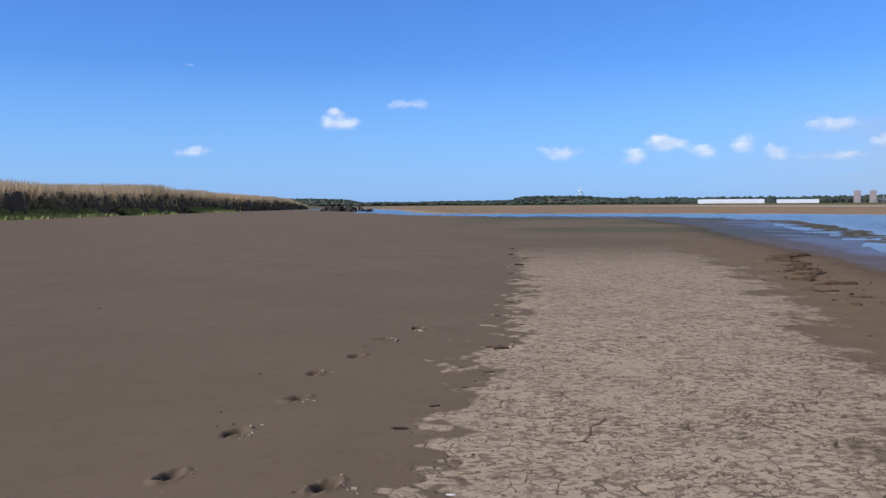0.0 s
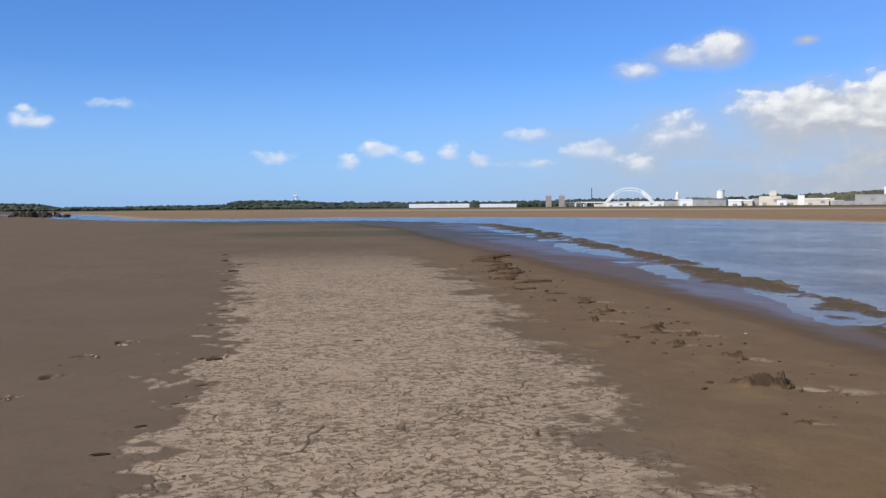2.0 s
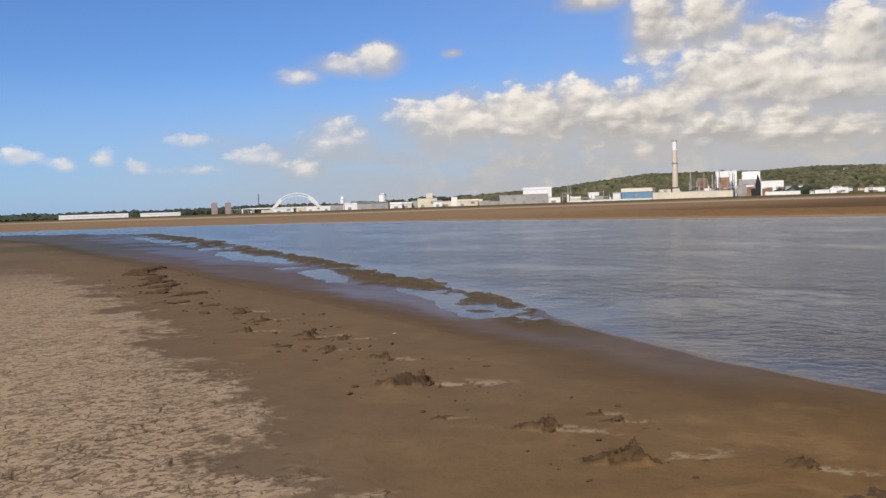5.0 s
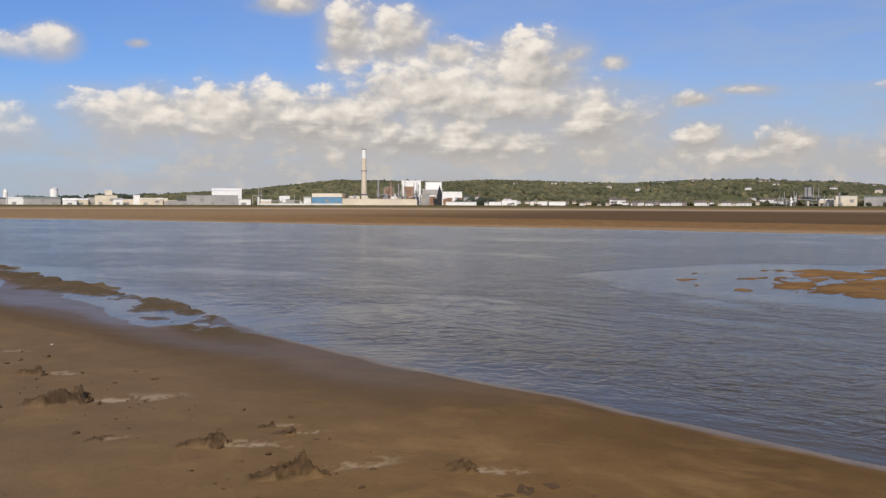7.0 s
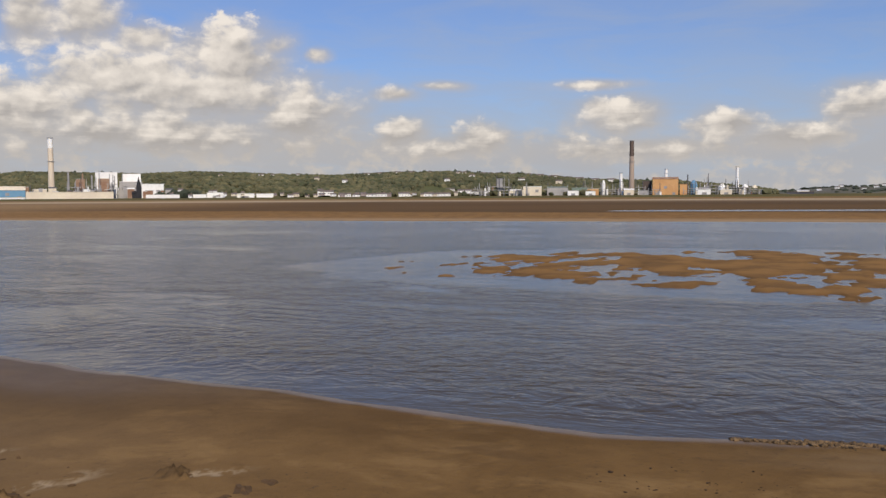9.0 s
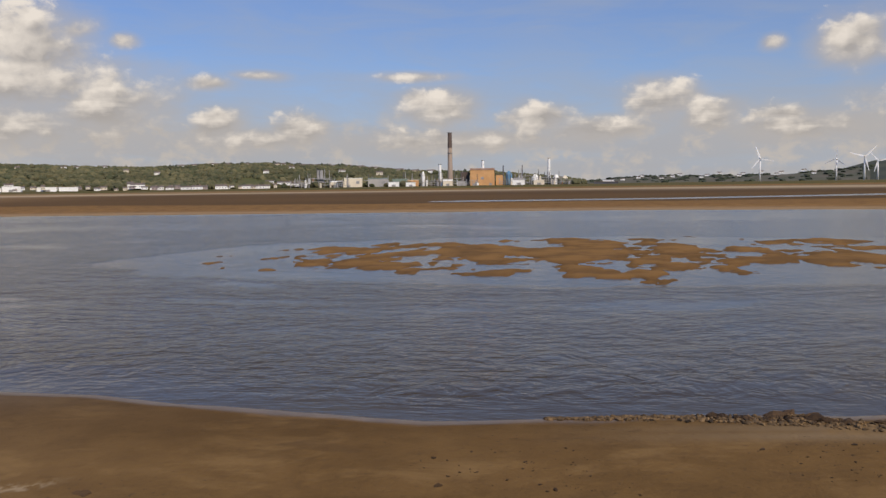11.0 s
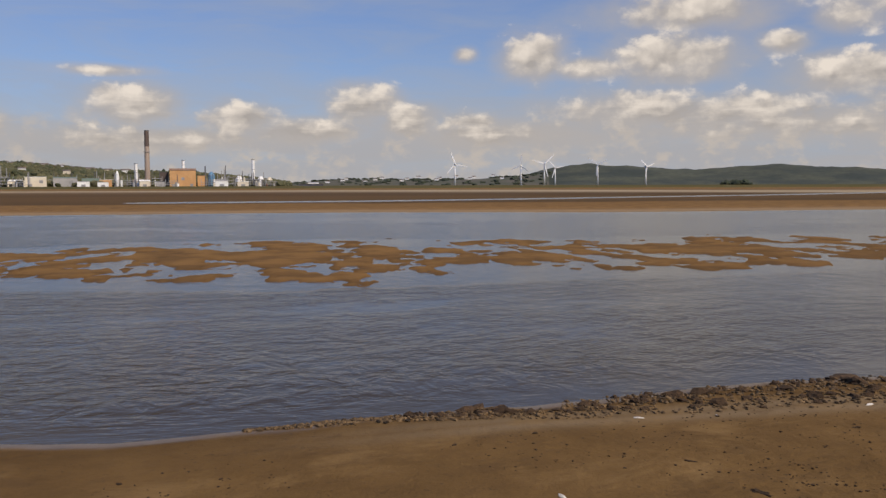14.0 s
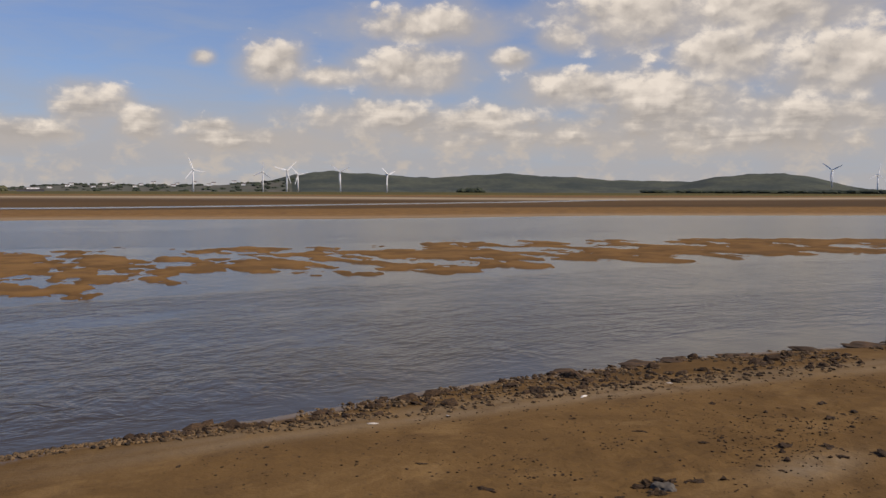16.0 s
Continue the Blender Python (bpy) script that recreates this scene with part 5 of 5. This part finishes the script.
# ------------------------------------------------------------------ loose things on the beach
def lump_mesh(name, size, seed, mat, rough=.35, sub=2, squash=1.0):
    """An irregular block of mud or stone, flattened below."""
    rng = random.Random(seed)
    bm = bmesh.new()
    bmesh.ops.create_icosphere(bm, subdivisions=sub, radius=1)
    off = Vector((rng.uniform(-50, 50), rng.uniform(-50, 50), rng.uniform(-50, 50)))
    for v in bm.verts:
        k = 1 + rough * 1.6 * noise.noise(v.co * 1.3 + off) + rough * .8 * noise.noise(v.co * 3.7 + off)
        v.co = Vector((v.co.x * size[0], v.co.y * size[1], v.co.z * size[2])) * k
        v.co.z = max(v.co.z, -.3 * size[2]) * squash
    me = bpy.data.meshes.new(name)
    bm.to_mesh(me)
    bm.free()
    me.materials.append(mat)
    return me


def place(name, me, x, y, turn, label, category, group="", sink=0.0, tilt=(0, 0)):
    o = new(name, me)
    o.matrix_world = pose(x, y, height(x, y) - sink, tilt[0], tilt[1], turn)
    return tagged(o, label, category, group)


for i, (x, y, s) in enumerate(((6.05, 9.6, .13), (5.5, 9.4, .12), (6.5, 11.8, .17), (6.8, 13.0, .20), (5.6, 8.6, .10), (7.4, 17.8, .28), (10.2, 25.6, .55), (7.6, 16.9, .36),
                               (5.32, 4.25, .05), (5.4, 4.5, .045), (4.6, 5.3, .04), (5.3, 4.0, .025), (9.7, 24.6, .45), (8.7, 21.0, .3), (8.3, 19.5, .36), (7.9, 19.2, .25), (7.0, 14.5, .16),
                               (6.9, 15.6, .2), (5.05, 2.3, .08), (5.2, 2.2, .06), (4.9, 2.35, .05), (9.2, 22.5, .3), (10.6, 26.2, .4), (7.7, 18.3, .22), (9.9, 25.2, .5), (9.4, 23.6, .35), (8.9, 22.0, .3), (8.5, 20.6, .35), (10.9, 26.8, .35), (8.0, 20.2, .25), (9.1, 24.0, .25))):
    me = lump_mesh("mud_clump", (s, s * .5, s * .2), 330 + i, mat_clod, .5, 3)
    place("mud_clump", me, x, y, -40 + 23 * (i % 5), "dark lump of broken mud lying on the sand", "mud clump", "mud lumps along the beach", s * .05)


for i, (px, py, size) in enumerate(MOUNDS):
    turn = .76 + .25 * math.sin(2.4 * i)
    for k in range(3):
        v = (-.28 + .26 * k + .05 * math.sin(5.1 * i + k)) * size
        u = (.02 + .05 * math.sin(3.3 * i + 2 * k)) * size
        s = size * (.075 + .03 * math.sin(1.7 * i + 2.9 * k))
        x, y = px + u * math.cos(turn) + v * math.sin(turn), py - u * math.sin(turn) + v * math.cos(turn)
        me = lump_mesh("mud_clump", (s * 1.2, s * .8, s * .7), 900 + 5 * i + k, mat_clod, .6, 2)
        place("mud_clump", me, x, y, 50 * k + 20 * i, "dark lump of mud at the edge of a deep print", "mud clump", "mud lumps along the beach", s * .1)


def edge_x(line, y):
    pts = sorted((b, a) for a, b in line if -60 < b < 60)
    return float(np.interp(y, [p[0] for p in pts], [p[1] for p in pts]))


def build_rubble():
    """The strip of stones along the water's edge."""
    strip = thing("rubble_strip", (0, 0, 0), 0, "band of dark broken stones along the water's edge", "rubble")
    rng = random.Random(9)
    kinds = [lump_mesh("stone", (1, rng.uniform(.6, .9), rng.uniform(.35, .6)), 500 + k, mat_stone, .4, 1 if k < 8 else 2) for k in range(12)]
    spots = []
    while len(spots) < 300:
        y = -1.6 - 9.5 * rng.random() ** .85
        a, b = edge_x(WET_LINE, y), edge_x(NEAR_SHORE, y)
        full = min(1.0, max(.10, (-1.1 - y) / 2.2))
        x = a + (b - a) * (1.00 - full * (.98 * rng.random()) + rng.gauss(0, .03))
        if fbm(np.array([x]), np.array([y]), .7, 131, 3)[0] < -.16:
            continue
        spots.append((x, y, rng.uniform(.022, .055) * (1.7 if rng.random() < .12 else 1)))
    xs, ys = np.array([s[0] for s in spots]), np.array([s[1] for s in spots])
    zs = np.maximum(estuary(xs, ys)[0], WATER - .02)
    for (x, y, s), z in zip(spots, zs):
        o = new("stone", rng.choice(kinds))
        o.parent = strip
        o.matrix_local = pose(x, y, z + s * .12, rng.uniform(-15, 15), rng.uniform(-15, 15), rng.uniform(0, 360)) @ Matrix.Diagonal((s, s, s, 1))
    # small stones between them, and the band's far continuation
    r = np.random.default_rng(12)
    n = 7000
    y = -.5 - 22.5 * r.random(n) ** 1.3
    a = np.array([edge_x(WET_LINE, v) for v in y])
    b = np.array([edge_x(NEAR_SHORE, v) for v in y])
    full = np.clip((-.4 - y) / 2.4, .10, 1)
    x = a + (b - a) * (1.03 - full * 1.08 * r.random(n) + r.normal(0, .04, n))
    keep = fbm(x, y, .7, 131, 3) > -.2
    x, y = x[keep], y[keep]
    n = len(x)
    z = np.maximum(estuary(x, y)[0], WATER - .01)
    s = r.uniform(.008, .028, n) * np.clip(1 + (-y - 8) * .06, 1, 2)
    V = ICO_V[None] * r.uniform(.6, 1.3, (n, 12, 1)) * (s[:, None] * np.stack([np.ones(n), r.uniform(.5, 1, n), r.uniform(.35, .7, n)], -1))[:, None, :]
    V += np.stack([x, y, z + s * .2], -1)[:, None, :]
    F = ICO_F[None] + 12 * np.arange(n)[:, None, None]
    gravel = tagged(new("gravel", soup_mesh("gravel", V.reshape(-1, 3), F.reshape(-1, 3), mat_gravel)), kind="stuff")
    gravel.parent = strip


build_rubble()


def crumbs(name, n, seed, area, size, mat, label, category):
    """Small bits strewn over a stretch of beach."""
    r = np.random.default_rng(seed)
    x, y = area(r, n)
    z = estuary(x, y)[0]
    n = len(x)
    s = size[0] + (size[1] - size[0]) * r.random(n) ** 2.2
    s = s * np.where(r.random(n) < .05, 2.4, 1.0)
    V = ICO_V[None] * r.uniform(.5, 1.4, (n, 12, 1)) * (s[:, None] * np.stack([np.ones(n), r.uniform(.4, 1, n), r.uniform(.25, .6, n)], -1))[:, None, :]
    a = r.uniform(0, 6.3, n)[:, None]
    V = np.stack([V[..., 0] * np.cos(a) - V[..., 1] * np.sin(a), V[..., 0] * np.sin(a) + V[..., 1] * np.cos(a), V[..., 2]], -1)
    V += np.stack([x, y, z + s * .15], -1)[:, None, :]
    F = ICO_F[None] + 12 * np.arange(n)[:, None, None]
    tagged(new(name, soup_mesh(name, V.reshape(-1, 3), F.reshape(-1, 3), mat)), label, category, kind="stuff")


def south_sand(r, n):
    y = -13 * r.random(n) ** .8 + 1.0
    x = 3.0 + 3.0 * r.random(n) - .10 * np.maximum(0, -y - 5)
    keep = fbm(x, y, 1.1, 141, 4) + .10 * step(-y, 2, 7) > .06
    return x[keep], y[keep]


def south_dense(r, n):
    y = -3.2 - 5 * r.random(n)
    x = 4.3 - .12 * (-y - 3.2) + r.normal(0, .35, n)
    keep = fbm(x, y, .6, 143, 3) > .02
    return x[keep], y[keep]


def west_mud(r, n):
    return -9 + 9 * r.random(n), 4 + 16 * r.random(n) ** 1.4


def along_proud(r, n):
    t = r.random(n)
    y = 3 + 24 * t
    x = np.interp(y, [q[1] for q in PROUD], [q[0] for q in PROUD]) + r.normal(0, .35, n) * (1 + t)
    return x, y


crumbs("mud_crumbs", 3000, 31, south_sand, (.005, .013), mat_weed, "small dark lumps strewn over the sand", "mud crumbs")
crumbs("mud_crumbs", 1500, 33, south_dense, (.005, .014), mat_weed, "dark crumbs of mud and wrack", "mud crumbs")
crumbs("mud_crumbs", 60, 35, west_mud, (.008, .02), mat_clod, "few small crumbs on the smooth mud", "mud crumbs")
crumbs("mud_crumbs", 260, 37, along_proud, (.012, .045), mat_clod, "crumbs of broken mud beside the slabs", "mud crumbs")

def by_prints(r, n):
    k = r.integers(0, 9, n)
    q = np.array(STRIDE)[k]
    return q[:, 0] + .09 + r.normal(0, .06, n), q[:, 1] + r.normal(0, .10, n)


def along_crust(r, n):
    y = 5 + 17 * r.random(n) ** 1.4
    return np.interp(y, [4.6, 7.4, 13, 23], [.0, .35, .9, 2.0]) + r.normal(.1, .16, n) * (1 + .05 * y), y


crumbs("mud_crumbs", 90, 43, along_crust, (.005, .016), mat_weed, "dark crumbs along the edge of the crust", "mud crumbs")
crumbs("dry_crumbs", 90, 39, by_prints, (.008, .022), mat_pale, "pale crumbs of dried mud beside the footprints", "mud crumbs")
for i, (x, y, s) in enumerate(((.64, 9.62, .13), (.52, 9.7, .06), (1.27, 14.2, .16), (1.1, 14.0, .07), (1.5, 18.0, .08), (2.05, 22.9, .14), (2.2, 27.5, .12), (3.1, 36.3, .2), (-.05, 6.9, .05), (-.3, 6.2, .06), (2.35, 10.3, .06), (1.05, 11.5, .06),
                               (1.7, 16, .06), (1.6, 20, .08), (2.5, 25.5, .10), (.45, 8.3, .05), (2.5, 31, .12), (.2, 7.6, .04), (.8, 12.4, .05))):
    place("wrack_clump", lump_mesh("wrack_clump", (s, s * .35, s * .22), 740 + i, mat_weed, .6, 2), x, y, -6 + 9 * (i % 3), "dark flat piece of tide wrack on the mud crust", "wrack", "tide wrack on the sand", s * .03)
for i, (x, y, s) in enumerate(((6.45, -7.85, .15), (6.75, -6.7, .17), (6.62, -7.1, .14), (6.95, -5.9, .12), (6.2, -8.8, .16), (5.95, -9.6, .2))):
    place("flat_rock", lump_mesh("flat_rock", (s, s * 1.3, s * .16), 780 + i, mat_stone, .35, 3), x, y, 20 * i, "low dark flat rock awash at the water's edge", "rock", "flat rocks at the water's edge", 0)
for i, (x, y, s) in enumerate(((4.42, -2.9, .07), (3.95, -3.75, .10), (3.86, -3.95, .07), (4.0, -5.0, .09), (3.8, -5.2, .08), (3.5, -5.3, .12), (3.62, -5.05, .06), (4.3, -4.6, .05),
                               (4.75, -4.5, .05), (4.2, -5.9, .07), (4.5, -6.3, .06), (3.9, -6.4, .08), (3.7, -6.0, .06), (5.05, -2.9, .04), (4.6, -2.0, .035), (5.3, -4.4, .045), (5.0, -5.6, .05))):
    place("wrack_clump", lump_mesh("wrack_clump", (s * .7, s * .42, s * .16), 700 + i, mat_weed, .7, 3), x, y, 31 * i, "dark clump of tide wrack on wet sand", "wrack", "tide wrack on the sand", s * .04)

for i, (x, y, s) in enumerate(((4.75, -1.9, .05), (6.1, -3.2, .05), (5.8, -5.0, .05), (5.95, -3.75, .03), (7.0, 9.2, .04), (6.3, 10.0, .035), (6.25, -5.5, .03), (.05, 4.75, .03), (5.75, -6.0, .03))):
    place("shell_fragment", lump_mesh("shell_fragment", (s, s * .35, s * .2), 760 + i, mat_shell, .4, 1), x, y, 50 * i, "small bleached white fragment on the sand", "fragment", "white fragments on the beach", 0)


# ------------------------------------------------------------------ worn marsh blocks where the reed bank ends
for i in range(20):
    at = bearing(-7.6 + .165 * i + .1 * math.sin(i * 2.3), 236 + 9 * ((i * 5) % 6), 0)
    s = (.55 + .55 * abs(math.sin(i * 1.3))) * (1 - .03 * max(0, i - 12))
    place("marsh_block", lump_mesh("marsh_block", (s * 1.1, s * 1.0, s * 1.45), 800 + i, mat_shaded_peat, .5, 2), at[0], at[1], 40 * i, "dark eroded block of marsh turf on the mud", "marsh block", "eroded marsh blocks", .1)


def post(x, y, h, lean):
    bm = tube(.22, .17, h, seg=8)
    me = bpy.data.meshes.new("timber_post")
    bm.to_mesh(me)
    bm.free()
    me.materials.append(mat_timber)
    o = new("timber_post", me)
    o.matrix_world = pose(x, y, height(x, y) - .1, lean, lean * .6, 0)
    return tagged(o, "old dark timber post standing in mud", "post", "old timber posts")


for i in range(9):
    at = bearing(-6.9 + .22 * i + .09 * math.sin(i * 3), 238 + 3.6 * i, 0)
    post(at[0], at[1], 1.5 + .45 * math.sin(i * 1.9), 5 * math.sin(i * 2.7))


# ------------------------------------------------------------------ a grey stone ringed by dark weed, half sunk in the sand
mat_greystone = material("smooth_grey_stone", (.115, .100, .082), .7, (.080, .070, .058), 14.0, bump=.004, bump_scale=60.0)
place("half_buried_stone", lump_mesh("half_buried_stone", (.085, .07, .045), 861, mat_greystone, .25, 3), 3.90, -3.74, 25, "smooth grey stone half sunk in wet sand", "stone", "", .012)
for i, (dx, dy, s) in enumerate(((.10, .02, .06), (.07, .08, .05), (-.01, .10, .055), (.09, -.07, .05), (-.06, .09, .04), (.03, -.10, .05))):
    place("wrack_clump", lump_mesh("wrack_clump", (s, s * .5, s * .35), 870 + i, mat_weed, .7, 3), 3.90 + dx, -3.74 + dy, 57 * i, "dark ragged weed lying against a grey stone", "wrack", "tide wrack on the sand", s * .05)
